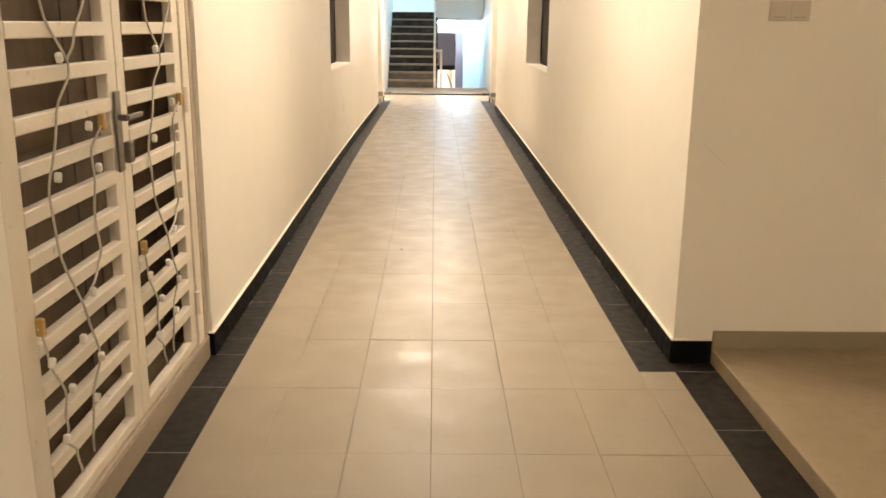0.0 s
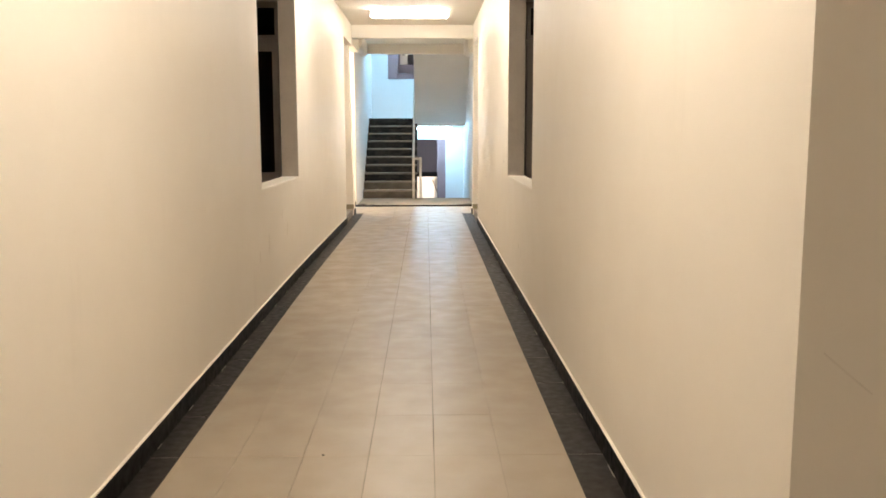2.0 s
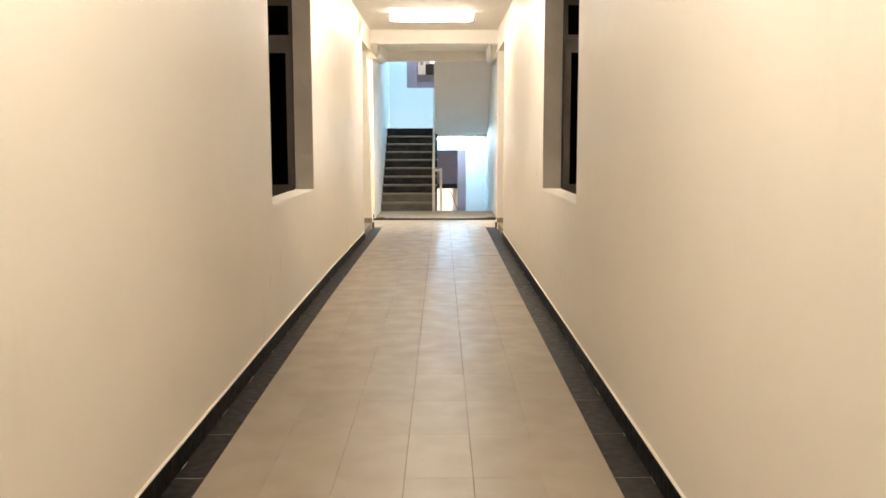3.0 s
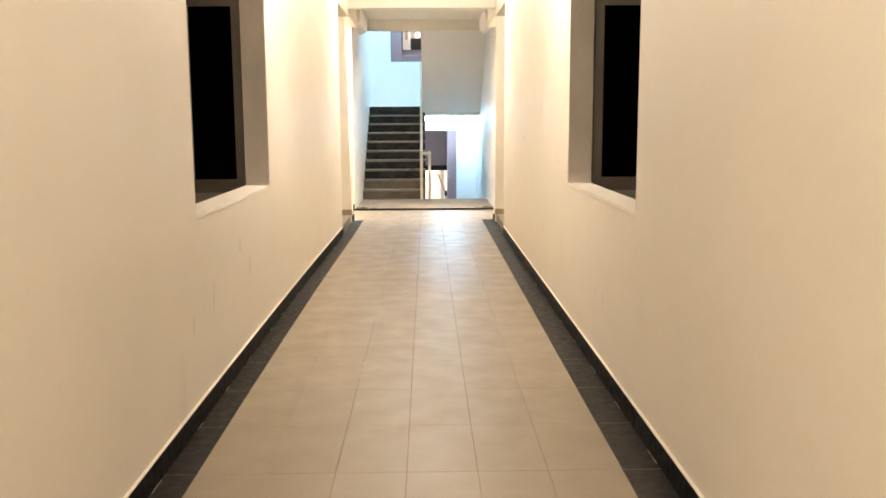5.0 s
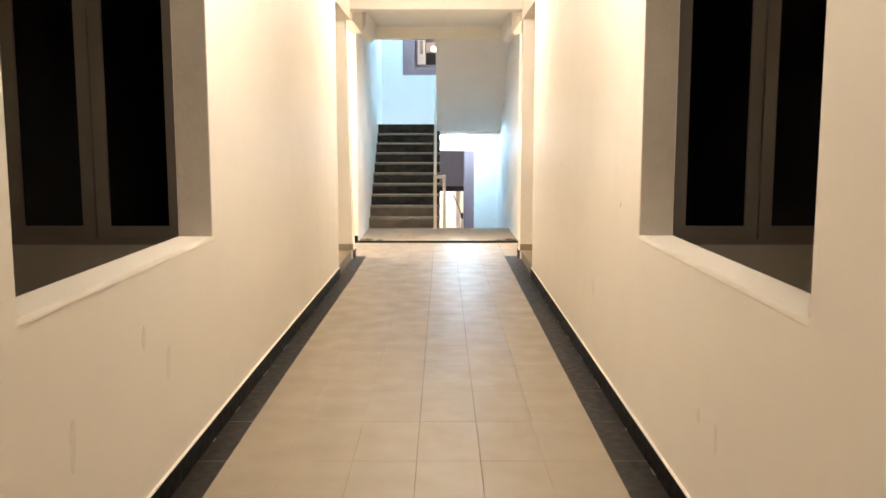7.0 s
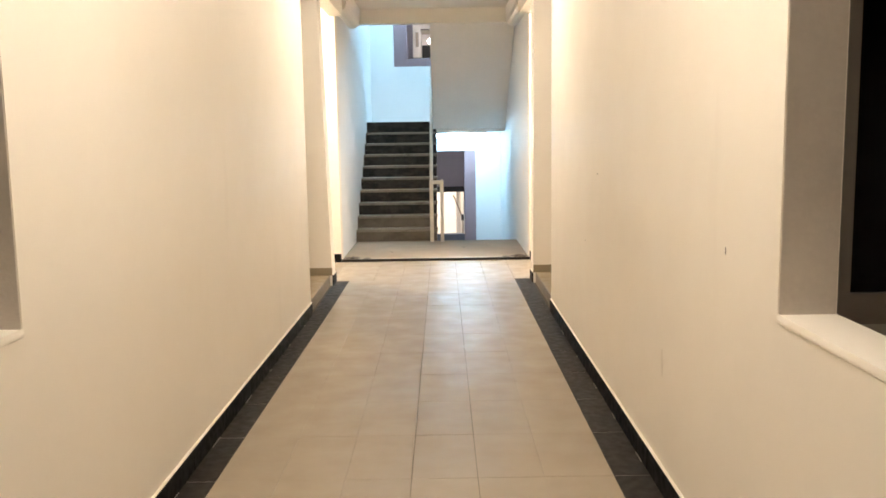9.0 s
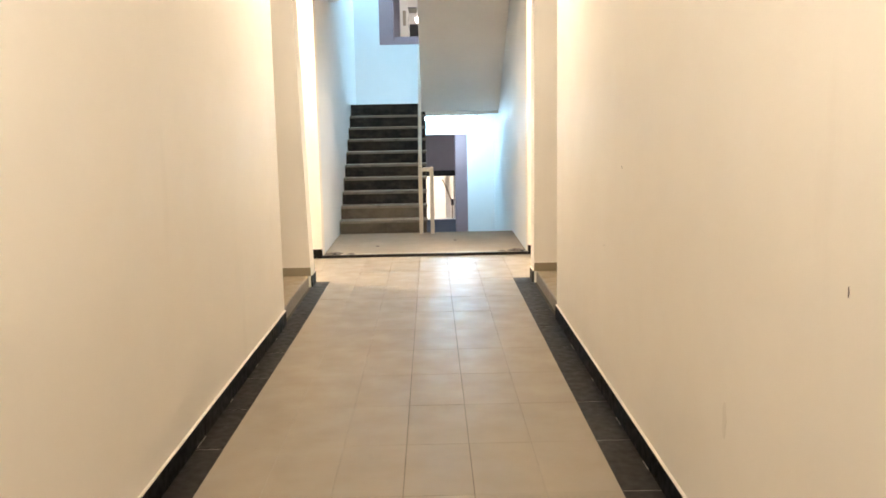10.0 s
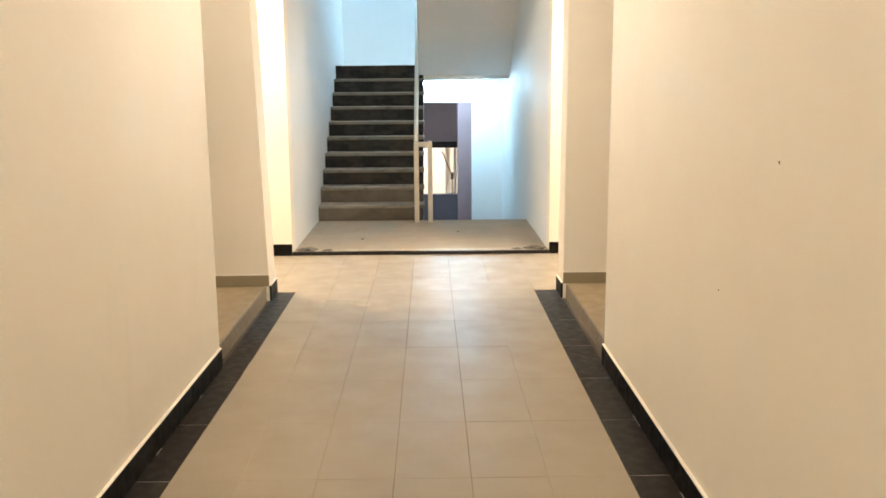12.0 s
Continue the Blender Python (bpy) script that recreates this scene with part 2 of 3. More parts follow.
wall_gate_side = structure("wall_gate_side", boxes(
    (GATE_X - 0.2, GATE_X + 0.03, BACK_Y, GATE_Y0, LOW, HIGH), (GATE_X - 0.2, GATE_X + 0.03, GATE_Y0, GATE_Y1, 2.16, HIGH), (GATE_X - 0.2, GATE_X - 0.005, 3.985, GATE_Y1, LOW, 2.16)), PAINT,
    "cream painted wall round the gated doorway", "wall")
wr = XR + WALL_T
wall_right = structure("wall_right", boxes(
    (XR, wr, NICHE_Y, WIN_Y0, LOW, HIGH), (XR, wr, WIN_Y1_RIGHT, RECESS_Y0, LOW, HIGH),
    (XR, wr, WIN_Y0, WIN_Y1_RIGHT, LOW, WIN_Z0), (XR, wr, WIN_Y0, WIN_Y1_RIGHT, WIN_Z1, HIGH)), PAINT,
    "cream painted corridor wall with an unglazed opening", "wall")
wall_niche_end = structure("wall_niche_end", boxes((wr, OUT_R, NICHE_Y, NICHE_Y + 0.15, LOW, HIGH)), PAINT, "cream painted end wall of the entrance niche", "wall")
wall_niche_back = structure("wall_niche_back", boxes((2.6, 2.75, BACK_Y, NICHE_Y, LOW, HIGH)), PAINT, "cream painted back wall of the entrance niche", "wall")
wall_back = structure("wall_back", boxes((OUT_L, OUT_R, BACK_Y - 0.15, BACK_Y, LOW, HIGH)), PAINT, "cream painted wall closing the corridor", "wall")

# openings: darker reveals on the sides of the cut and a lumpy sill
for side, xa, xb in ((-1, wl, XL), (1, XR, wr)):
    end = WIN_Y1 if side < 0 else WIN_Y1_RIGHT
    g = 0.003
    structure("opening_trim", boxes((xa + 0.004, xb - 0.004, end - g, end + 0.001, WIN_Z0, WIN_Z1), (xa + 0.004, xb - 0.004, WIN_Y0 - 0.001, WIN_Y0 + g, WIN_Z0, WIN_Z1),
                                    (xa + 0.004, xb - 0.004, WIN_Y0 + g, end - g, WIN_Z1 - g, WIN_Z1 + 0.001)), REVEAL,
              "grey-beige plaster lining of the wall opening, darker than the wall", "reveal")
    bm = bmesh.new()
    n, face = 110, (xb if side < 0 else xa)
    rows = []
    for i in range(n + 1):
        y = WIN_Y0 + (end - WIN_Y0) * i / n
        w = max(0.0, 0.25 + 0.8 * noise.noise(Vector((side * 5.0, y * 4.3, 0.3))) + 0.35 * noise.noise(Vector((side * 2.0, y * 13.0, 1.3))))
        d = 0.001 + 0.0065 * w
        drop = 0.019 + 0.004 * noise.noise(Vector((side * 9.0, y * 2.3, 4.0))) + 0.002 * noise.noise(Vector((side * 3.0, y * 11.0, 2.0)))
        rows.append([bm.verts.new(q) for q in ((face - side * 0.0, y, WIN_Z0 + 0.002), (face - side * d, y, WIN_Z0 - 0.012),
                                               (face - side * d, y, WIN_Z0 - drop), (face + side * 0.002, y, WIN_Z0 - drop - 0.006))])
    for a, b in zip(rows, rows[1:]):
        for k in range(3):
            bm.faces.new((a[k], a[k + 1], b[k + 1], b[k]))
    bmesh.ops.recalc_face_normals(bm, faces=bm.faces)
    structure("sill_trim", bm, PAINT, "uneven painted plaster lip along the opening's sill", "trim")

# far door recesses, stub walls and cross passage
for side, name in ((-1, "left"), (1, "right")):
    xf = XL if side < 0 else XR
    xo = side * 2.2
    a, b = sorted((xf, xo))
    structure("recess_back_wall_" + name, boxes((*sorted((xo, xo + side * 0.15)), RECESS_Y0 - 0.15, STUB_Y1, LOW, HIGH)), PAINT, "cream painted back wall of a door recess", "wall")
    aa, bb = sorted((xf + side * WALL_T, xo))
    structure("recess_near_wall_" + name, boxes((aa, bb, RECESS_Y0 - 0.15, RECESS_Y0, LOW, HIGH)), PAINT, "cream painted side wall of a door recess", "wall")
    lean = 0.08 if side < 0 else 0.012      # the plaster edge is out of plumb
    outline = [(xo, LOW), (xf, LOW), (xf, 0.11), (xf + side * lean, HIGH), (xo, HIGH)]
    structure("stub_wall_" + name, prism(outline, "y", RECESS_Y1, STUB_Y1), PAINT, "cream painted stub wall between recess and cross passage", "wall")
    c, d = sorted((xf, xf + side * 0.16))
    structure("lintel_" + name, boxes((c, d, RECESS_Y0, RECESS_Y1, 2.93, HIGH)), CEILING, "painted concrete lintel over the door recess", "beam")
    structure("passage_lintel_" + name, boxes((c, d, STUB_Y1 + 0.001, STAIR_Y - 0.001, 2.95, HIGH), bevel=0.005), CEILING, "painted concrete lintel over the side passage", "beam")
    p, q = sorted((xf, xo))
    structure("recess_step_" + name, boxes((p + (0.03 if side > 0 else 0), q - (0.03 if side < 0 else 0), RECESS_Y0, RECESS_Y1, -0.01, 0.105), bevel=0.004), NICHE_TILE, "raised beige tiled floor of the door recess", "step")
    rf = xf + side * 0.03
    structure("recess_riser_" + name, boxes((*sorted((rf - side * 0.008, rf)), RECESS_Y0, RECESS_Y1, -0.008, 0.099), bevel=0.001), RISER_TILE, "brown tile riser of the recess floor", "riser")
    structure("recess_skirting_" + name, boxes((p, q, RECESS_Y1 - 0.01, RECESS_Y1 + 0.002, 0.105, 0.185), bevel=0.002), NICHE_SKIRT, "brown-beige tile skirting on the recess wall", "skirting")
    structure("recess_skirting_cap_" + name, boxes((p, q, RECESS_Y1 - 0.01, RECESS_Y1 + 0.002, 0.185, 0.191), bevel=0.001), PAINT, "painted ledge on the recess skirting", "trim")
    structure("stair_front_wall_" + name, boxes((*sorted(((SX0 if side < 0 else SX1), side * 3.3)), STAIR_Y, STAIR_Y + 0.2, LOW, HIGH)), PAINT, "brightly lit cream wall beside the stair opening", "wall")
    structure("passage_end_wall_" + name, boxes((*sorted((side * 3.15, side * 3.3)), STUB_Y1, STAIR_Y, LOW, HIGH)), PAINT, "cream wall closing the cross passage", "wall")
    structure("passage_side_wall_" + name, boxes((*sorted((side * 2.35, side * 3.3)), STUB_Y1 - 0.15, STUB_Y1, LOW, HIGH)), PAINT, "cream side wall of the cross passage", "wall")
cross_beam = structure("cross_beam", boxes((XL - 0.1, XR + 0.03, RECESS_Y1 + 0.003, STUB_Y1 - 0.003, 3.05, HIGH), bevel=0.004), CEILING, "cream painted concrete beam across the corridor", "beam")

# entrance niche platform
niche_step = structure("niche_step", boxes((1.234, 2.6, BACK_Y, NICHE_Y, -0.01, 0.068), bevel=0.004), NICHE_TILE, "raised beige tiled floor of the entrance niche", "step")
niche_skirting = structure("niche_skirting", boxes((1.236, 2.6, NICHE_Y - 0.01, NICHE_Y + 0.002, 0.068, 0.150), bevel=0.002), NICHE_SKIRT, "brown-beige tile skirting in the entrance niche", "skirting")
gate_kerb = structure("gate_kerb", boxes((GATE_X - 0.19, GATE_X + 0.035, GATE_Y0, GATE_Y1 - 0.013, -0.01, 0.098), bevel=0.004), FRAME_TAN, "low tan kerb under the gate", "kerb")

# ---- staircase ----
sw = 0.2
for side, x in ((-1, SX0), (1, SX1)):
    a, b = sorted((x, x + side * sw))
    structure("stair_wall_" + ("left" if side < 0 else "right"), boxes((a, b, STAIR_Y + 0.2, FAR_Y, -3.6, 6.6)), STAIR_PAINT, "pale painted side wall of the stairwell", "wall")
OPEN_X0, OPEN_X1 = -0.70, 0.73
W1, W2 = (-0.70, 1.243), (2.745, 4.69)
structure("stair_far_wall", boxes((SX0 - sw, OPEN_X0, FAR_Y, FAR_Y + 0.2, -3.6, 6.6), (OPEN_X1, SX1 + sw, FAR_Y, FAR_Y + 0.2, -3.6, 6.6),
                                  (OPEN_X0, OPEN_X1, FAR_Y, FAR_Y + 0.2, -3.6, W1[0]), (OPEN_X0, OPEN_X1, FAR_Y, FAR_Y + 0.2, W1[1], W2[0]),
                                  (OPEN_X0, OPEN_X1, FAR_Y, FAR_Y + 0.2, W2[1], 6.6)), STAIR_PAINT, "pale painted end wall of the stairwell with two openings", "wall")
structure("stair_roof", boxes((SX0 - sw, SX1 + sw, STAIR_Y + 0.2, FAR_Y + 0.2, 6.6, 6.8)), CEILING, "plain slab over the stairwell", "ceiling")
structure("stair_base", boxes((SX0 - sw, SX1 + sw, STAIR_Y + 0.2, FAR_Y + 0.2, -3.8, -3.6)), CONCRETE, "concrete floor at the foot of the stairwell", "floor")
structure("stair_upper_front_wall", boxes((SX0 - sw, SX1 + sw, STAIR_Y, STAIR_Y + 0.2, CEIL + 0.2, 6.8)), STAIR_PAINT, "pale wall above the stair opening", "wall")
structure("stair_lower_front_wall", boxes((SX0 - sw, SX1 + sw, STAIR_Y, STAIR_Y + 0.2, -3.8, -0.2)), STAIR_PAINT, "pale wall below the landing", "wall")
for (z0, z1), nm in ((W1, "window_1"), (W2, "window_2")):
    w = holder(nm, "open stairwell window with wide mauve painted surround", "window", ((OPEN_X0 + OPEN_X1) / 2, FAR_Y, z0), kind="structure")
    part("window_jamb", boxes((OPEN_X0, OPEN_X0 + 0.235, FAR_Y - 0.004, FAR_Y + 0.196, z0, z1), bevel=0.003), MAUVE, w)
    part("window_jamb", boxes((OPEN_X1 - 0.205, OPEN_X1, FAR_Y - 0.004, FAR_Y + 0.196, z0, z1), bevel=0.003), MAUVE, w)
    part("window_sill", boxes((OPEN_X0 + 0.235, OPEN_X1 - 0.205, FAR_Y, FAR_Y + 0.196, z0, z0 + 0.13), bevel=0.003), MAUVE, w)

landing = structure("landing", boxes((SX0, SX1, STAIR_Y + 0.004, STEP_Y, -0.16, LAND_Z)), CONCRETE, "dusty bare concrete stair landing", "landing")
structure("landing_edge_trim", boxes((SX0, SX1, STAIR_Y + 0.02, STAIR_Y + 0.14, LAND_Z, LAND_Z + 0.008), bevel=0.003), NICHE_TILE, "beige screed edge along the landing", "trim")
structure("mid_landing", boxes((SX0, SX1, MID_Y, FAR_Y, LAND_Z + 10 * RISE - 0.18, LAND_Z + 10 * RISE)), SOFFIT, "concrete half landing of the staircase", "landing")
structure("lower_mid_landing", boxes((SX0, SX1, MID_Y, FAR_Y, LAND_Z - 10 * RISE - 0.18, LAND_Z - 10 * RISE)), CONCRETE, "lower concrete half landing", "landing")
structure("upper_mid_landing", boxes((SX0, SX1, MID_Y, FAR_Y, LAND_Z + 30 * RISE - 0.18, LAND_Z + 30 * RISE)), SOFFIT, "upper concrete half landing", "landing")
structure("upper_landing", boxes((SX0, SX1, STAIR_Y + 0.2, STEP_Y - 0.15, CEIL, LAND_Z + 20 * RISE), (SX0, SX1, STEP_Y - 0.15, STEP_Y, 3.07, LAND_Z + 20 * RISE)), CEILING, "grey soffit of the landing above", "ceiling")
for side, x in ((-1, SX0), (1, SX1)):
    u = -side
    outline = [(x, CEIL), (x, 3.01), (x + u * 0.06, 3.01), (x + u * 0.10, 3.025), (x + u * 0.13, 3.055), (x + u * 0.145, 3.10), (x + u * 0.15, CEIL)]
    structure("stair_side_beam", prism(outline, "y", STAIR_Y + 0.02, STEP_Y - 0.151), SOFFIT, "small rounded concrete beam under the landing above", "beam")


def flight(name, x0, x1, y0, z0, sy, label):
    """Ten risers from (y0, z0); sy: the way that it climbs along y."""
    st = holder(name, label, "stairs", ((x0 + x1) / 2, y0, z0), kind="structure")
    n = 10
    for i in range(n - 1):
        ya, yb = y0 + sy * TREAD * i, y0 + sy * TREAD * (i + 1)
        zt = z0 + RISE * (i + 1)
        f, g = sorted((ya, yb))
        # the two lowest steps take the brighter copy of the colour
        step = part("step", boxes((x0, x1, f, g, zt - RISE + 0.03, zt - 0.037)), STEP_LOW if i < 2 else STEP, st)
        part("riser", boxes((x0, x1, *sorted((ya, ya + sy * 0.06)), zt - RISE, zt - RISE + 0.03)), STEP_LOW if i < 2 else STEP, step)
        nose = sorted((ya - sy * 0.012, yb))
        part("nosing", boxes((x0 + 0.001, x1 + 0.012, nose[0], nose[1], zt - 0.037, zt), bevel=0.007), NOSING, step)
    ye = y0 + sy * TREAD * (n - 1)
    waist = 0.165
    part("waist_slab", prism([(y0, z0), (ye, z0 + RISE * (n - 1)), (ye, z0 + RISE * (n - 1) - waist), (y0 + sy * 0.05, z0 - waist + 0.035)], "x", x0, x1), SOFFIT, st)
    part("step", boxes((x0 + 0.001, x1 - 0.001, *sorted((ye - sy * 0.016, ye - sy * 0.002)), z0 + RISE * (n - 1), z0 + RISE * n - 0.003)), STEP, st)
    return st


flight("stairs_up", SX0, 0.04, STEP_Y, LAND_Z, 1, "dark stained bare concrete stairs climbing to the half landing")
flight("stairs_upper", -0.02, SX1, MID_Y, LAND_Z + 10 * RISE, -1, "grey concrete stair flight seen from below")
flight("stairs_down", 0.09, SX1, MID_Y, LAND_Z - 10 * RISE, -1, "concrete stairs going down from the landing")


def railing(x, y0, z0, y1, z1, label):
    r = holder("stair_railing", label, "railing", (x, y0, z0))
    h = 0.87
    part("post", boxes((x - 0.026, x + 0.026, y0 - 0.026, y0 + 0.026, z0, z0 + h), bevel=0.004), RAIL, r)
    part("post", boxes((x - 0.026, x + 0.026, y1 - 0.026, y1 + 0.026, z1, z1 + h), bevel=0.004), RAIL, r)
    part("handrail", tube([(x, y0, z0 + h), (x, y1, z1 + h)], 0.024, 8), RAIL, r)
    part("mid_rail", tube([(x, y0, z0 + h * 0.5), (x, y1, z1 + h * 0.5)], 0.014, 8), RAIL, r)
    return r


ra = railing(-0.03, 20.95, LAND_Z, MID_Y + 0.05, LAND_Z + 10 * RISE, "cream painted steel stair railing climbing the flight")
part("cross_rail", boxes((-0.004, 0.092, 20.925, 20.975, LAND_Z + 0.825, LAND_Z + 0.875), bevel=0.004), RAIL, ra)
railing(0.118, 20.95, LAND_Z, MID_Y - 0.02, LAND_Z - 10 * RISE, "cream painted steel stair railing of the lower flight")


# ---- air wells with windows beyond the wall openings ----
def well(side):
    nm = "left" if side < 0 else "right"
    x0 = (wl if side < 0 else wr)
    far = side * 3.2
    a, b = sorted((x0, far))
    wy = 11.1
    wa, wb = sorted((x0 + side * 0.012, x0 + side * 1.80))
    wz0, wz1 = 0.962, 2.75
    structure("well_wall_" + nm, boxes((a, b, wy, wy + 0.15, -0.6, wz0), (a, b, wy, wy + 0.15, wz1, 3.6),
                                       (*sorted((x0, x0 + side * 0.012)), wy, wy + 0.15, wz0, wz1), (*sorted((x0 + side * 1.80, far)), wy, wy + 0.15, wz0, wz1)),
              WELL_PAINT, "dim weathered wall of the air well with a window", "wall")
    structure("well_side_wall_" + nm, boxes((*sorted((far, far + side * 0.15)), 4.3, 13.0, -0.6, 3.6)), WELL_PAINT, "dim outer wall of the air well", "wall")
    structure("well_near_wall_" + nm, boxes((a, b, 4.3, 4.45, -0.6, 3.6)), WELL_PAINT, "dim near wall of the air well", "wall")
    structure("well_floor_" + nm, boxes((a, b, 4.3, 13.0, -0.75, -0.6)), CONCRETE, "concrete floor of the air well", "floor")
    # The room's darkness is painted onto these walls.
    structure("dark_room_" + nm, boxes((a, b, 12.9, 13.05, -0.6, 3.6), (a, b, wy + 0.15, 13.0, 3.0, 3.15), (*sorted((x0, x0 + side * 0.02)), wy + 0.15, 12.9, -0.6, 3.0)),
              NEAR_BLACK, "near-black lining standing in for the unlit room behind the air well window", "wall")
    w = holder("air_well_window", "dark bronze aluminium casement window, closed and unlit", "window", ((wa + wb) / 2, wy, wz0))
    part("window_frame", boxes((wa, wb, wy - 0.01, wy + 0.06, wz0, wz0 + 0.03), (wa, wb, wy - 0.01, wy + 0.06, wz1 - 0.03, wz1),
                               (wa, wa + 0.02, wy - 0.01, wy + 0.06, wz0 + 0.03, wz1 - 0.03), (wb - 0.02, wb, wy - 0.01, wy + 0.06, wz0 + 0.03, wz1 - 0.03),
                               (wa + 0.02, wb - 0.02, wy - 0.01, wy + 0.06, 2.33, 2.39)), ALU, w)
    width = (wb - wa - 0.04) / 4
    for i in range(4):
        s0 = wa + 0.02 + i * width + 0.004
        s1 = s0 + width - 0.008
        for z0, z1, nm2 in ((wz0 + 0.032, 2.328, "sash"), (2.392, wz1 - 0.032, "fanlight")):
            t = 0.064 if nm2 == "sash" else 0.03
            s = part(nm2, boxes((s0, s1, wy - 0.022, wy + 0.02, z0, z0 + t), (s0, s1, wy - 0.022, wy + 0.02, z1 - t, z1),
                                (s0, s0 + t, wy - 0.022, wy + 0.02, z0 + t, z1 - t), (s1 - t, s1, wy - 0.022, wy + 0.02, z0 + t, z1 - t)), ALU, w)
            part("pane", boxes((s0 + t, s1 - t, wy - 0.004, wy + 0.002, z0 + t, z1 - t)), SASH_GLASS, s)
    return w


well(-1)
well(1)


# ---- opposite block ----
OY = 40.0
structure("ground", boxes((-400, 400, -400, 400, -4.2, -3.9)), ASPHALT, "dark asphalt ground between the blocks", "ground")
op = holder("opposite_block", "mauve and slate apartment block with a lit corridor at night", "building", (0, OY, -3.9))
part("wall", boxes((-14, -4.0, OY, OY + 0.3, -3.9, 10), (1.02, 14, OY, OY + 0.3, -3.9, 10), (-4.0, 1.02, OY, OY + 0.3, -0.32, 4.22),
                   (-4.0, -0.56, OY, OY + 0.3, 4.22, 5.21), (0.6, 1.02, OY, OY + 0.3, 4.22, 5.21), (-4.0, 1.02, OY, OY + 0.3, 5.21, 10)), SLATE, op)
part("parapet", boxes((-4.0, 1.02, OY - 0.02, OY + 0.25, -3.9, -2.04), bevel=0.01), PARAPET, op, "slate-blue painted parapet")
part("corridor_floor", boxes((-4.0, 1.3, OY + 0.3, OY + 4.5, -3.9, -3.3)), TILE, op)
part("corridor_ceiling", boxes((-4.0, 1.3, OY + 0.3, OY + 4.5, -0.3, -0.1)), CEILING, op)
part("corridor_wall", boxes((-4.0, 1.3, OY + 4.5, OY + 4.7, -3.9, 0.0), (1.1, 1.3, OY + 0.3, OY + 4.5, -3.3, -0.3), (-4.2, -4.0, OY + 0.3, OY + 4.5, -3.3, -0.3)), PAINT, op)
part("pillar", boxes((0.62, 0.80, OY + 1.2, OY + 1.45, -3.3, -0.3), bevel=0.01), PAINT, op)
# Added near-black strip that paints the dark gap over the opening.
part("shutter_box", boxes((-3.9, 1.0, OY + 0.02, OY + 0.28, -0.52, -0.325), bevel=0.01), NEAR_BLACK, op, "near-black strip put in for the dark gap over the opening")
part("downpipe", tube([(0.93, OY + 0.12, -2.04), (0.93, OY + 0.12, -0.32)], 0.05, 10), PLASTIC, op)
part("balcony_back", boxes((-0.76, 0.9, OY + 1.6, OY + 1.8, 4.1, 5.4), (-0.76, -0.56, OY + 0.3, OY + 1.6, 4.1, 5.4), (0.6, 0.8, OY + 0.3, OY + 1.6, 4.1, 5.4),
                           (-0.56, 0.6, OY + 0.3, OY + 1.6, 5.21, 5.4), (-0.56, 0.6, OY + 0.3, OY + 1.6, 4.05, 4.22)), PAINT, op)
part("balcony_frame", boxes((-0.84, -0.56, OY - 0.06, OY - 0.002, 4.22, 5.6), (-0.56, 0.6, OY - 0.06, OY - 0.002, 5.21, 5.6), bevel=0.01), PAINT, op)
part("balcony_slot", boxes((-0.74, -0.63, OY - 0.075, OY - 0.061, 4.6, 5.1), bevel=0.004), FRAME_TAN, op)
# Near-black box for a dark patch of unknown kind.
part("balcony_unit", boxes((-0.52, 0.4, OY + 0.05, OY + 0.6, 4.221, 4.66), bevel=0.02), NEAR_BLACK, op)
part("stair_handrail", tube([(0.50, OY + 0.9, -0.70), (0.57, OY + 0.9, -0.80), (0.86, OY + 0.9, -1.56), (0.86, OY + 0.9, -3.3)], 0.03, 8), FRAME_TAN, op)
# Box in place of a small dark object, kind unknown.
part("meter_box", boxes((0.80, 0.90, OY + 0.70, OY + 0.85, -1.62, -1.40), bevel=0.01), NEAR_BLACK, op)


# ---- lamps ----
def batten(name, x, y, z, length, glow, along="x", label="white ceiling batten lamp, lit"):
    """A diffuser lamp under a ceiling at height z."""
    ob = holder(name, label, "lamp", (x, y, z), group="corridor lamps")
    hx, hy = (length / 2, 0.07) if along == "x" else (0.07, length / 2)
    part("housing", boxes((x - hx, x + hx, y - hy, y + hy, z - 0.03, z), bevel=0.006), LAMP_BODY, ob)
    ex, ey = (0.03, 0.0) if along == "x" else (0.0, 0.03)
    part("diffuser", boxes((x - hx + ex, x + hx - ex, y - hy + 0.004 + ey, y + hy - 0.004 - ey, z - 0.10, z - 0.032), bevel=0.025), glow, ob, "glowing frosted diffuser")
    for s in (-1, 1):
        if along == "x":
            part("end_cap", boxes((*sorted((x + s * hx, x + s * (hx - 0.028))), y - hy, y + hy, z - 0.103, z - 0.031), bevel=0.005), LAMP_BODY, ob)
        else:
            part("end_cap", boxes((x - hx, x + hx, *sorted((y + s * hy, y + s * (hy - 0.028))), z - 0.103, z - 0.031), bevel=0.005), LAMP_BODY, ob)
    return ob


batten("ceiling_lamp", 0.0, 15.75, CEIL, 1.22, GLOW_WARM)
# The one at -2.5 is added, out of view, to brighten the niche wall.
for ly in (10.95, 4.95, -2.5):
    batten("ceiling_lamp", 0.0, ly, CEIL, 1.22, GLOW_WARM)
batten("ceiling_lamp", -2.3, 18.5, CEIL, 1.22, GLOW_LOBBY)
batten("ceiling_lamp", 2.3, 18.5, CEIL, 1.22, GLOW_LOBBY)
batten("stair_lamp", 0.45, 23.68, LAND_Z + 10 * RISE - 0.18, 0.9, GLOW_COOL, label="cool white batten lamp under the half landing")
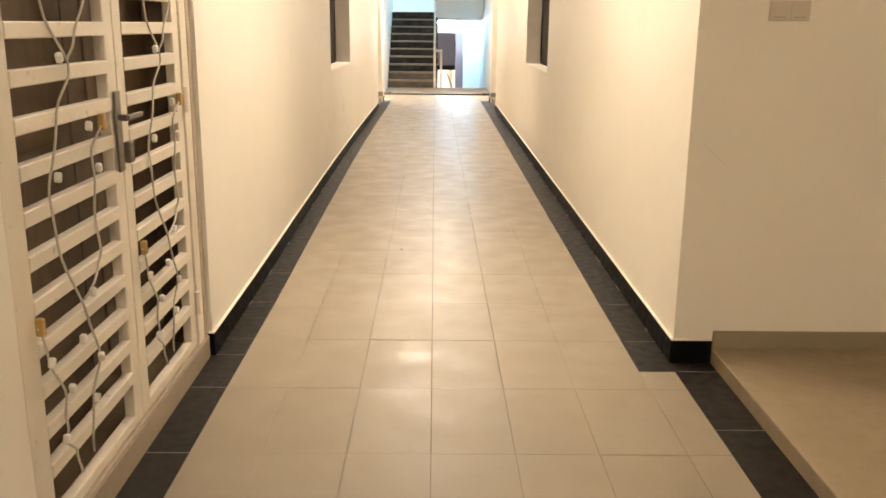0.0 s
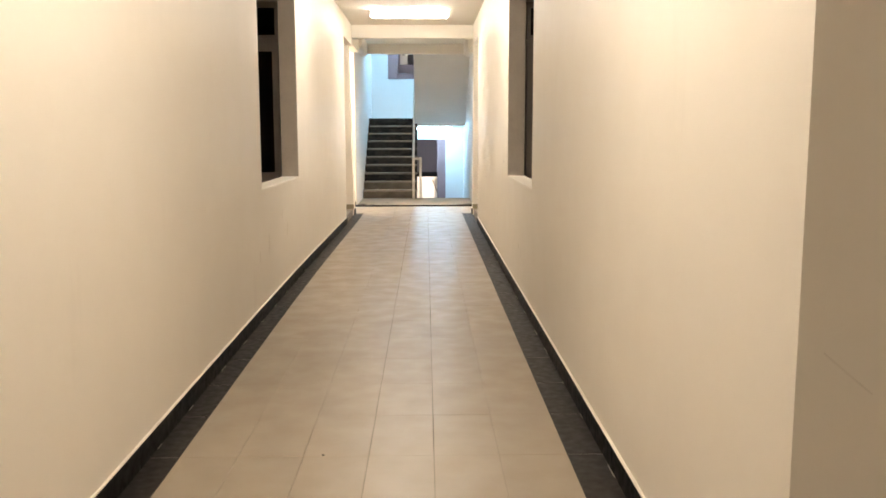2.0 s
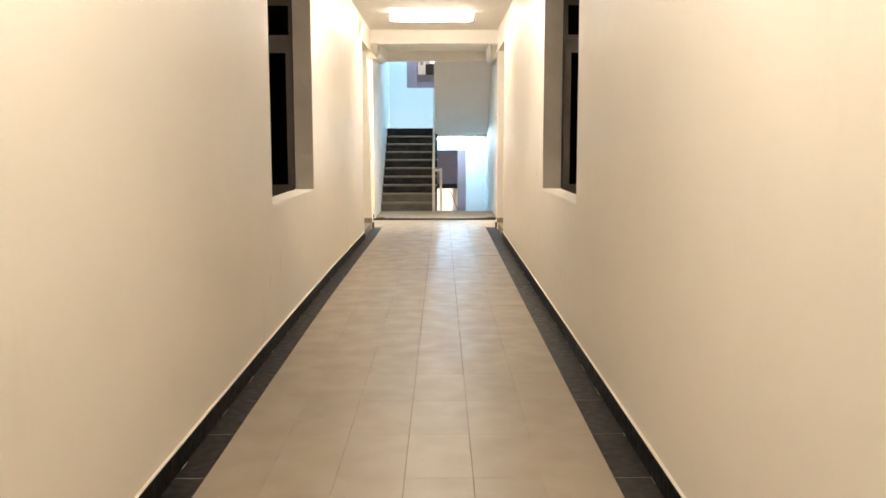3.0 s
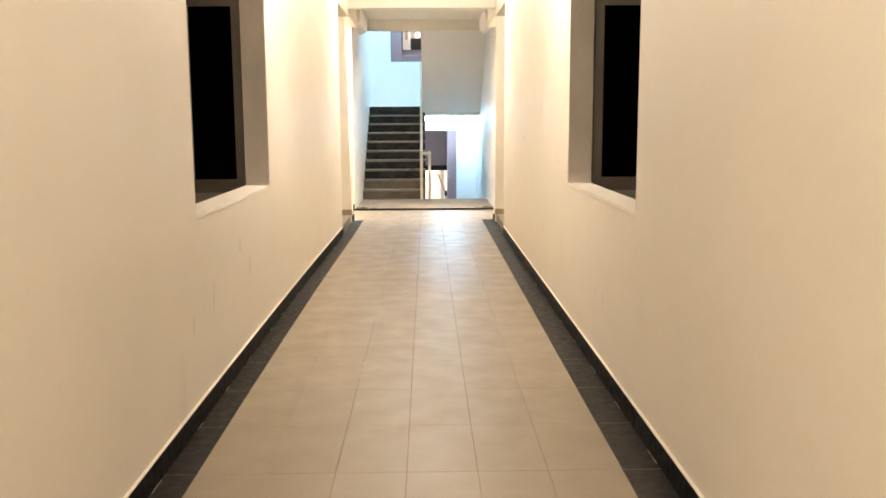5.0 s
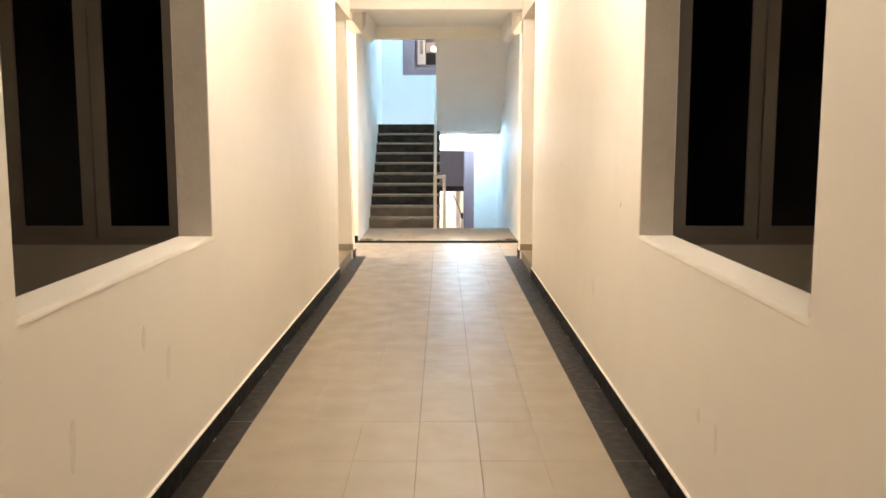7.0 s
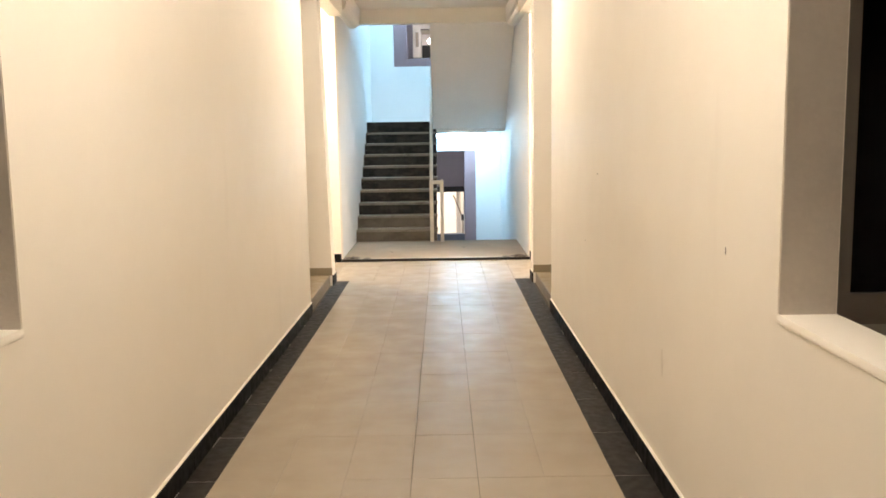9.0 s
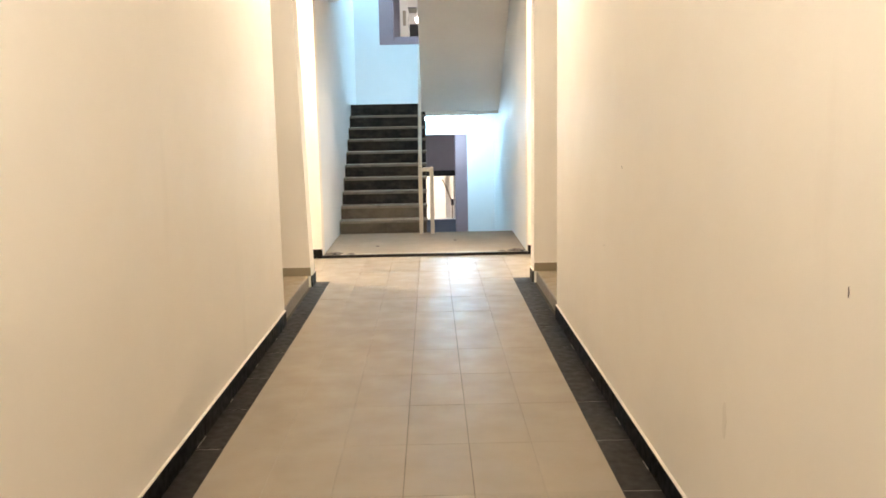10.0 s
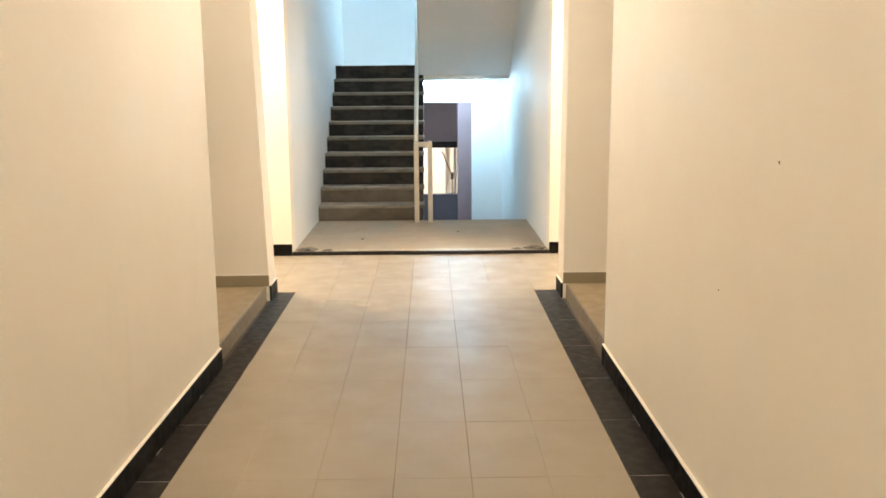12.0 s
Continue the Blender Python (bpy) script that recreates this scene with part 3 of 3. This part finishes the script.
batten("stair_lamp", 0.0, 23.95, LAND_Z + 30 * RISE - 0.18, 1.2, GLOW_COOL_UP, label="cool white batten lamp under the half landing")
batten("opposite_lamp", -0.6, OY + 2.2, -0.3, 1.2, GLOW_OPPOSITE, label="lit lamp in the opposite block's corridor")
bm = bmesh.new()
bmesh.ops.create_uvsphere(bm, u_segments=14, v_segments=10, radius=0.085)
bmesh.ops.translate(bm, vec=(-0.24, OY - 0.3, 4.76), verts=bm.verts)
bulb = holder("balcony_lamp", "lit globe lamp on the opposite block's balcony", "lamp", (-0.24, OY - 0.06, 5.3))
part("globe", bm, GLOW_GLOBE, bulb, "glowing frosted globe")
part("stem", tube([(-0.24, OY - 0.3, 4.86), (-0.24, OY - 0.26, 5.26), (-0.24, OY - 0.06, 5.3)], 0.02, 8), LAMP_BODY, bulb)


# Added lamp, never in view, to brighten the opposite block's outer wall.
fl = holder("facade_fill_lamp", "added fill lamp on the stairwell's outer wall, unseen and lit", "lamp", (0.0, FAR_Y + 0.2, 5.6))
part("housing", boxes((-0.32, 0.32, FAR_Y + 0.2, FAR_Y + 0.3, 5.4, 5.85), bevel=0.01), LAMP_BODY, fl)
part("lens", boxes((-0.3, 0.3, FAR_Y + 0.3, FAR_Y + 0.31, 5.42, 5.83)), GLOW_FACADE_FILL, fl, "glowing lens of the added fill lamp")


# ---- gate ----
def gate():
    x = GATE_X
    g = holder("metal_gate", "cream painted steel double gate with horizontal slats, closed", "gate", (x, (GATE_Y0 + GATE_Y1) / 2, 0.098))
    zt, zb, right = 2.14, 0.098, 3.985
    part("gate_frame", boxes((x - 0.02, x + 0.03, GATE_Y0, GATE_Y0 + 0.04, zb, zt), (x - 0.02, x + 0.03, right - 0.085, right, zb, zt),
                             (x - 0.02, x + 0.03, GATE_Y0 + 0.04, right - 0.085, zt - 0.045, zt), bevel=0.003), GATE_PAINT, g)
    mid = 3.165
    for y0, y1 in ((GATE_Y0 + 0.046, mid - 0.003), (mid + 0.003, right - 0.091)):
        leaf = part("gate_leaf", boxes((x - 0.015, x + 0.022, y0, y0 + 0.075, 0.112, zt - 0.05), (x - 0.015, x + 0.022, y1 - 0.075, y1, 0.112, zt - 0.05),
                                       (x - 0.015, x + 0.022, y0 + 0.075, y1 - 0.075, 0.112, 0.152), (x - 0.015, x + 0.022, y0 + 0.075, y1 - 0.075, zt - 0.1, zt - 0.05), bevel=0.003), GATE_PAINT, g)
        for k in range(16):
            z = 0.293 + 0.116 * k
            part("slat", boxes((x - 0.008, x + 0.026, y0 + 0.07, y1 - 0.07, z - 0.021, z + 0.021), bevel=0.003), GATE_PAINT, leaf)
    part("gate_jamb", boxes((x - 0.004, x + 0.031, right + 0.001, right + 0.055, zb, zt), bevel=0.004), FRAME_TAN, g, "tan painted steel jamb")
    part("bottom_track", boxes((x - 0.012, x + 0.034, GATE_Y0 + 0.001, right - 0.001, zb - 0.001, zb + 0.010), bevel=0.002), FRAME_TAN, g)
    lock = part("lock_plate", boxes((x + 0.026, x + 0.034, mid - 0.06, mid - 0.012, 1.0, 1.26), bevel=0.003), STEEL, g, "brushed steel lock plate")
    part("lever_handle", boxes((x + 0.034, x + 0.064, mid - 0.046, mid - 0.026, 1.165, 1.185), (x + 0.054, x + 0.068, mid - 0.04, mid + 0.1, 1.167, 1.183), bevel=0.003), STEEL, lock)
    part("lock_body", boxes((x + 0.022, x + 0.045, mid + 0.012, mid + 0.055, 1.02, 1.09), bevel=0.004), STEEL, g)
    for z in (0.3, 1.17, 1.85):
        part("hinge", tube([(x + 0.034, right - 0.088, z - 0.05), (x + 0.034, right - 0.088, z + 0.05)], 0.012, 8), GATE_PAINT, g)
    return g


gate()
door = holder("entrance_door", "dark brown wooden door behind the gate, closed", "door", (GATE_X - 0.15, 3.25, 0.098))
for ya, yb in ((GATE_Y0, 3.16), (3.17, 3.98)):
    leaf = part("door_leaf", boxes((GATE_X - 0.19, GATE_X - 0.14, ya, yb, 0.098, 2.16), bevel=0.003), DOOR_WOOD, door)
    for z0, z1 in ((0.3, 0.95), (1.1, 1.95)):
        part("panel", boxes((GATE_X - 0.141, GATE_X - 0.132, ya + 0.14, yb - 0.14, z0, z1), bevel=0.004), DOOR_WOOD, leaf)


part("door_frame", boxes((GATE_X - 0.139, GATE_X - 0.03, 3.955, 3.984, 0.098, 2.16), (GATE_X - 0.139, GATE_X - 0.03, GATE_Y0 + 0.001, GATE_Y0 + 0.03, 0.098, 2.16), bevel=0.003), DOOR_WOOD, door)


def bend(points, steps=5):
    """Points along a smooth line through the given ones."""
    out = []
    p = [points[0]] + list(points) + [points[-1]]
    for a, b, c, d in zip(p, p[1:], p[2:], p[3:]):
        for k in range(steps):
            t = k / steps
            out.append(tuple(0.5 * (2 * b[i] + (c[i] - a[i]) * t + (2 * a[i] - 5 * b[i] + 4 * c[i] - d[i]) * t * t + (3 * b[i] - a[i] - 3 * c[i] + d[i]) * t ** 3) for i in (0, 1)))
    return out + [points[-1]]


def light_string(line, bulbs, ties, shift=0.0):
    """A cable with small bulb caps that hangs on the gate's face; line, bulbs and ties are (y, z)."""
    x = GATE_X + 0.034
    pts = [(x + 0.004 * math.sin(i * 0.9), y + shift, z) for i, (y, z) in enumerate(bend(line))]
    ob = thing("light_string", tube(pts, 0.0036, 6), CABLE, "unlit clear string lights hung down the gate slats", "string lights", group="strings on the gate")
    for k, (y, z) in enumerate(bulbs):
        a = 0.4 * math.sin(k * 2.3 + shift)
        bm = boxes((-0.008, 0.010, -0.0095, 0.0095, -0.014, 0.014), bevel=0.004)
        bmesh.ops.transform(bm, matrix=Matrix.Translation((x + 0.008, y + shift, z)) @ Matrix.Rotation(a, 4, "X"), verts=bm.verts)
        part("bulb", bm, PLASTIC, ob, "small white plastic bulb cap")
    for y, z in ties:
        part("tie", boxes((x - 0.008, x + 0.014, y + shift - 0.010, y + shift + 0.010, z - 0.024, z + 0.024), bevel=0.004), YELLOW, ob, "yellow tape tie")
    return ob


MAIN = ((3.46, 1.98), (3.45, 1.68), (3.45, 1.52), (3.59, 1.36), (3.50, 1.24), (3.42, 1.08), (3.40, 0.95), (3.48, 0.77), (3.59, 0.60), (3.62, 0.47), (3.54, 0.36), (3.53, 0.22))
SIDE = ((3.83, 1.98), (3.81, 1.70), (3.73, 1.52), (3.64, 1.42), (3.60, 1.37))
LOOP = ((3.81, 1.18), (3.72, 1.11), (3.70, 0.98), (3.70, 0.82), (3.68, 0.75), (3.56, 0.69))
FOOT = ((3.25, 0.71), (3.31, 0.58), (3.37, 0.47), (3.36, 0.38), (3.35, 0.34), (3.41, 0.28), (3.42, 0.21))
for shift in (0.0, -0.83):
    light_string(MAIN, ((3.48, 1.66), (3.52, 1.38), (3.44, 1.07), (3.50, 0.59), (3.62, 0.49), (3.56, 0.38)), (), shift)
    light_string(SIDE, ((3.81, 1.67), (3.70, 1.85)), (), shift)
    light_string(LOOP, ((3.68, 1.18), (3.73, 1.05), (3.60, 0.70)), ((3.80, 1.18),), shift)
    light_string(FOOT, ((3.29, 0.60), (3.40, 0.48), (3.33, 0.36)), ((3.26, 0.71),), shift)

# ---- switch plate in the niche ----
sp = holder("switch_plate", "cream double switch plate on the niche wall", "switch", (1.43, NICHE_Y, 1.544))
plate = part("plate", boxes((1.345, 1.515, NICHE_Y - 0.009, NICHE_Y, 1.503, 1.585), bevel=0.003), PLATE, sp)
for xa in (1.352, 1.433):
    part("rocker", boxes((xa, xa + 0.075, NICHE_Y - 0.013, NICHE_Y - 0.0085, 1.509, 1.579), bevel=0.002), PLATE, sp)
    part("slot", boxes((xa + 0.012, xa + 0.062, NICHE_Y - 0.0145, NICHE_Y - 0.0125, 1.516, 1.521)), GREY_PLASTIC, sp)

# ---- tiles ----
JOINT = 0.0022
TILE_L = 0.576
PHASE = 0.232


def tile_mesh(name, w, l, h, mat, bevel=0.0007):
    bm = boxes((0, w, 0, l, -h, 0), bevel=bevel)
    return mesh_of(name, bm, mat)


shared = {}


def lay(name, parent, x, y, z, w, l, mat, h=0.014):
    key = (name, round(w, 4), round(l, 4))
    if key not in shared:
        shared[key] = tile_mesh(name, w, l, h, mat)
    ob = new(name, shared[key])
    ob.parent = parent
    ob.location = (x, y, z + random.uniform(-0.0004, 0.0004))
    return ob


JOINTS = [0.002, 0.0011, 0.0019, 0.0032, 0.0032, 0.0013, 0.002]
columns = [STRIP_L, -0.63, -0.33, -0.03, 0.27, 0.57, STRIP_R]
n0 = math.floor((BACK_Y - PHASE) / TILE_L)
y = PHASE + n0 * TILE_L
while y < STUB_Y1:
    a, b = max(y, BACK_Y), min(y + TILE_L, STUB_Y1)
    for k, (c0, c1) in enumerate(zip(columns, columns[1:])):
        g0, g1 = (JOINTS[i] * random.choice((0.5, 0.8, 1.0, 1.2)) for i in (k, k + 1))
        e0, e1 = (random.choice((0.0003, 0.0004, 0.0005, 0.0007, 0.0014)) for _ in (0, 1))
        if k == 0:
            part("floor_tile", bowed(boxes((c0 + g0 / 2, c1 - g1 / 2, a + e0, b - e1, -0.014, random.uniform(-0.0004, 0.0004))), -0.75), TILE, floor)
        else:
            lay("floor_tile", floor, c0 + g0 / 2, a + e0, 0, c1 - c0 - (g0 + g1) / 2, b - a - e0 - e1, TILE)
    if a < NICHE_Y - 0.12:
        e = min(b, NICHE_Y - 0.12)
        lay("floor_tile", floor, STRIP_R + JOINT / 2, a + JOINT / 2, 0, 1.045 - STRIP_R - JOINT, e - a - JOINT, TILE)
    y += TILE_L
# cross passage
xs = [-3.15 + 0.3 * i for i in range(8)] + columns[1:-1] + [0.885 + 0.3 * i for i in range(8)]
xs = sorted(x for x in xs if abs(x) < 3.2)
for ya, yb in ((STUB_Y1, STUB_Y1 + 0.45), (STUB_Y1 + 0.45, STUB_Y1 + 1.05), (STUB_Y1 + 1.05, STAIR_Y)):
    for c0, c1 in zip(xs, xs[1:]):
        lay("floor_tile", floor, c0 + JOINT / 2, ya + JOINT / 2, 0, c1 - c0 - JOINT, yb - ya - JOINT, TILE)

# black border strips and skirting
border = holder("border_strip", "black tile border along the corridor floor", "border", (0, 0, 0), kind="structure")
skirting = holder("skirting", "black tile skirting along the corridor walls", "skirting", (0, 0, 0), kind="structure")


def run(x0, x1, y0, y1, phase):
    part("grout_bed", bowed(boxes((x0 + 0.002, x1 - 0.002, y0 + 0.002, y1 - 0.002, -0.01, -0.0002)), cuts=x1 < 0), PALE, border, "pale grout between the black tiles")
    y = phase + math.floor((y0 - phase) / TILE_L) * TILE_L
    while y < y1:
        a, b = max(y, y0), min(y + TILE_L, y1)
        if b - a > 0.02:
            if x1 < 0 and y0 > 4:
                part("border_tile", bowed(boxes((x0 + JOINT / 2, x1 - JOINT / 2, a + 0.0022, b - 0.0022, -0.013, 0.0006 + random.uniform(-0.0004, 0.0004)), bevel=0.0007)), BLACK, border)
            else:
                lay("border_tile", border, x0 + JOINT / 2, a + 0.0022, 0.0006, x1 - x0 - JOINT, b - a - 0.0044, BLACK)
        y += TILE_L


run(GATE_X + 0.035, STRIP_L, BACK_Y, GATE_Y1, PHASE)
run(XL, STRIP_L, GATE_Y1, STUB_Y1, PHASE)
run(STRIP_R, XR, NICHE_Y - 0.12, STUB_Y1, PHASE)
run(1.045, 1.234, BACK_Y, NICHE_Y, PHASE + 0.2)


def skirt(x0, x1, y0, y1, z1=0.105):
    """Upright black tiles, laid end to end along the longer side."""
    long_y = (y1 - y0) > (x1 - x0)
    s, e = (y0, y1) if long_y else (x0, x1)
    while s < e - 0.01:
        t = min(s + 0.6, e)
        r = (x0, x1, s + 0.001, t - 0.001) if long_y else (s + 0.001, t - 0.001, y0, y1)
        part("skirting_tile", bowed(boxes((*r, 0.0, z1), bevel=0.0015)), SKIRT_BLACK, skirting)
        part("skirting_cap", bowed(boxes((r[0], r[1], r[2], r[3], z1, z1 + 0.007), bevel=0.002)), PAINT, skirting)
        s = t


skirt(XL - 0.002, XL + 0.013, GATE_Y1, RECESS_Y0)
skirt(XR - 0.013, XR + 0.002, NICHE_Y - 0.01, RECESS_Y0)
skirt(XR - 0.013, 1.234, NICHE_Y - 0.012, NICHE_Y + 0.002)
skirt(XL - 0.05, XL + 0.013, GATE_Y1 - 0.012, GATE_Y1 + 0.002)
skirt(XL - 0.002, XL + 0.013, RECESS_Y1, STUB_Y1)
skirt(XR - 0.013, XR + 0.002, RECESS_Y1, STUB_Y1)
skirt(-3.1, SX0, STAIR_Y - 0.012, STAIR_Y + 0.002)
skirt(SX1, 3.1, STAIR_Y - 0.012, STAIR_Y + 0.002)
x = SX0
while x < SX1 - 0.01:
    e = min(x + 0.3, SX1)
    part("edge_tile", boxes((x + 0.001, e - 0.001, STAIR_Y - 0.01, STAIR_Y + 0.02, 0.0, LAND_Z + 0.012), bevel=0.0015), BLACK, border)
    x = e

# ---- marks on the walls ----
SCUFF = material("faint_scuff", (0.785, 0.727, 0.63), 0.65, vary=0.12, vary_scale=30)
PLUG = material("dark_plug_hole", (0.10, 0.085, 0.07), 0.9)


def mark(side_x, y, z, w, h, mat, label):
    """A small mark on a corridor wall face; side_x is the face."""
    a, b = sorted((side_x, side_x - math.copysign(0.0012, side_x)))
    ring = [(y + 0.5 * w * math.cos(k * math.pi / 5) * (0.7 + 0.3 * math.sin(3.1 * k + y)), z + 0.5 * h * math.sin(k * math.pi / 5)) for k in range(10)]
    bm = bowed(prism(ring, "x", a, b))
    structure("wall_mark", bm, mat, label, "mark")


for y, z, w, h in ((13.79, 1.293, 0.014, 0.010), (14.22, 0.84, 0.008, 0.007), (11.40, 1.146, 0.007, 0.028)):
    mark(XR, y, z, w, h, PLUG, "small dark plug hole in the painted wall")
for y, z, w, h in ((12.20, 0.556, 0.05, 0.13), (9.86, 0.46, 0.06, 0.06), (9.65, 0.44, 0.05, 0.12)):
    mark(XR, y, z, w, h, SCUFF, "faint brown scuff on the painted wall")
for y, z, w, h in ((10.20, 0.58, 0.07, 0.15), (9.25, 0.56, 0.06, 0.18), (8.85, 0.51, 0.07, 0.10), (9.9, 0.75, 0.06, 0.1)):
    mark(XL, y, z, w, h, SCUFF, "faint brown scuff on the painted wall")
mark(SX1, 19.93, 1.037, 0.07, 0.07, SCUFF, "small scratch on the stairwell wall")

# ---- crumbs of screed on the landing edge ----
def crumb(x, y, z, size, seed):
    bm = bmesh.new()
    bmesh.ops.create_icosphere(bm, subdivisions=2, radius=size)
    for v in bm.verts:
        v.co *= 1 + 0.5 * noise.noise(v.co * (2.2 / size) + Vector((seed, 0, 0)))
        v.co.z = max(v.co.z * 0.5, -0.25 * size)
        v.co.x *= 1.8
    bmesh.ops.translate(bm, vec=(x, y, z + 0.25 * size), verts=bm.verts)
    return thing("mortar_crumb", bm, STEP, "small dark crumb of mortar on the landing edge", "rubble", group="crumbs on the landing")


for k, (x, y, sz) in enumerate(((-1.0, 19.27, 0.022), (-0.93, 19.33, 0.012), (-1.06, 19.36, 0.015), (1.05, 19.28, 0.022), (1.12, 19.25, 0.016), (0.98, 19.31, 0.011), (-0.55, 19.9, 0.009), (0.4, 20.3, 0.008))):
    crumb(x, y, LAND_Z + (0.008 if y < 19.34 else 0.0), sz, 3.7 * k)

def mortar_patch(x, y, w, l, h, seed):
    """A low uneven lump of spilt mortar with a ragged rim."""
    bm = bmesh.new()
    rings, n = [], 22
    for k, (f, z) in enumerate(((1.0, 0.0), (0.86, 0.55), (0.55, 0.9), (0.2, 1.0))):
        ring = []
        for i in range(n):
            a = 2 * math.pi * i / n
            q = f * (1 + 0.42 * noise.noise(Vector((math.cos(a) * 1.7 + seed, math.sin(a) * 1.7, 0.4 * k))))
            ring.append(bm.verts.new((x + 0.5 * w * q * math.cos(a), y + 0.5 * l * q * math.sin(a), LAND_Z + h * z * (1 + 0.5 * noise.noise(Vector((i * 0.9, k * 1.3, seed)))))))
        rings.append(ring)
    for a, b in zip(rings, rings[1:]):
        for i in range(n):
            bm.faces.new((a[i], a[(i + 1) % n], b[(i + 1) % n], b[i]))
    bm.faces.new(rings[-1])
    bm.faces.new(rings[0][::-1])
    return thing("mortar_patch", bm, STEP_LOW, "brown broken mortar patch at the landing edge", "rubble", group="crumbs on the landing")


for k, (x, y, w, l, h) in enumerate(((-1.0, 19.31, 0.22, 0.16, 0.026), (-0.82, 19.29, 0.12, 0.10, 0.015), (1.07, 19.31, 0.20, 0.15, 0.026), (0.9, 19.29, 0.14, 0.09, 0.014))):
    mortar_patch(x, y, w, l, h, 5.1 * k)


def smear(x, y, w, l, seed):
    """A dry pale film on the floor tiles."""
    ring = []
    for i in range(26):
        a = 2 * math.pi * i / 26
        q = 1 + 0.5 * noise.noise(Vector((math.cos(a) * 2 + seed, math.sin(a) * 2, 0)))
        ring.append((x + 0.5 * w * q * math.cos(a), y + 0.5 * l * q * math.sin(a)))
    bm = bmesh.new()
    low = [bm.verts.new((u, v, 0.0004)) for u, v in ring]
    top = [bm.verts.new((x + (u - x) * 0.97, y + (v - y) * 0.97, 0.0011)) for u, v in ring]
    bm.faces.new(top)
    for i in range(26):
        bm.faces.new((low[i], low[(i + 1) % 26], top[(i + 1) % 26], top[i]))
    structure("floor_smear", bm, DUST, "pale dried smear on the floor tiles", "stain")


DUST = material("pale_dust_film", (0.355, 0.30, 0.228), 0.5, vary=0.1, vary_scale=14, spec=0.3)
for k, (x, y, w, l) in enumerate(((-0.42, 16.74, 0.12, 0.17), (-0.23, 17.24, 0.18, 0.14), (-0.36, 17.38, 0.12, 0.08))):
    smear(x, y, w, l, 2.7 * k)
bm = bmesh.new()
bmesh.ops.create_icosphere(bm, subdivisions=1, radius=0.007)
bmesh.ops.transform(bm, matrix=Matrix.Translation((-0.24, 6.0, 0.003)) @ Matrix.Diagonal((1.2, 1, 0.5, 1)), verts=bm.verts)
thing("floor_crumb", bm, STEP, "tiny dark crumb of dirt on the floor tiles", "rubble")

# ---- pale grout left at the foot of the skirting ----
for k in range(34):
    yy = 4.4 + k * 0.335 + random.uniform(-0.1, 0.1)
    ln = random.uniform(0.05, 0.16)
    xx = XL + 0.0132 if k % 2 else XR - 0.0172
    part("grout_bead", bowed(boxes((xx, xx + 0.004, yy, yy + ln, 0.0008, 0.0035), bevel=0.001)), PALE, skirting, "pale grout bead")

structure("wall_scratch", prism([(1.12, 0.995), (1.18, 0.945), (1.235, 0.899), (1.234, 0.895), (1.178, 0.940), (1.119, 0.991)], "y", NICHE_Y - 0.001, NICHE_Y + 0.001),
          SCUFF, "thin scratch on the niche wall", "mark")
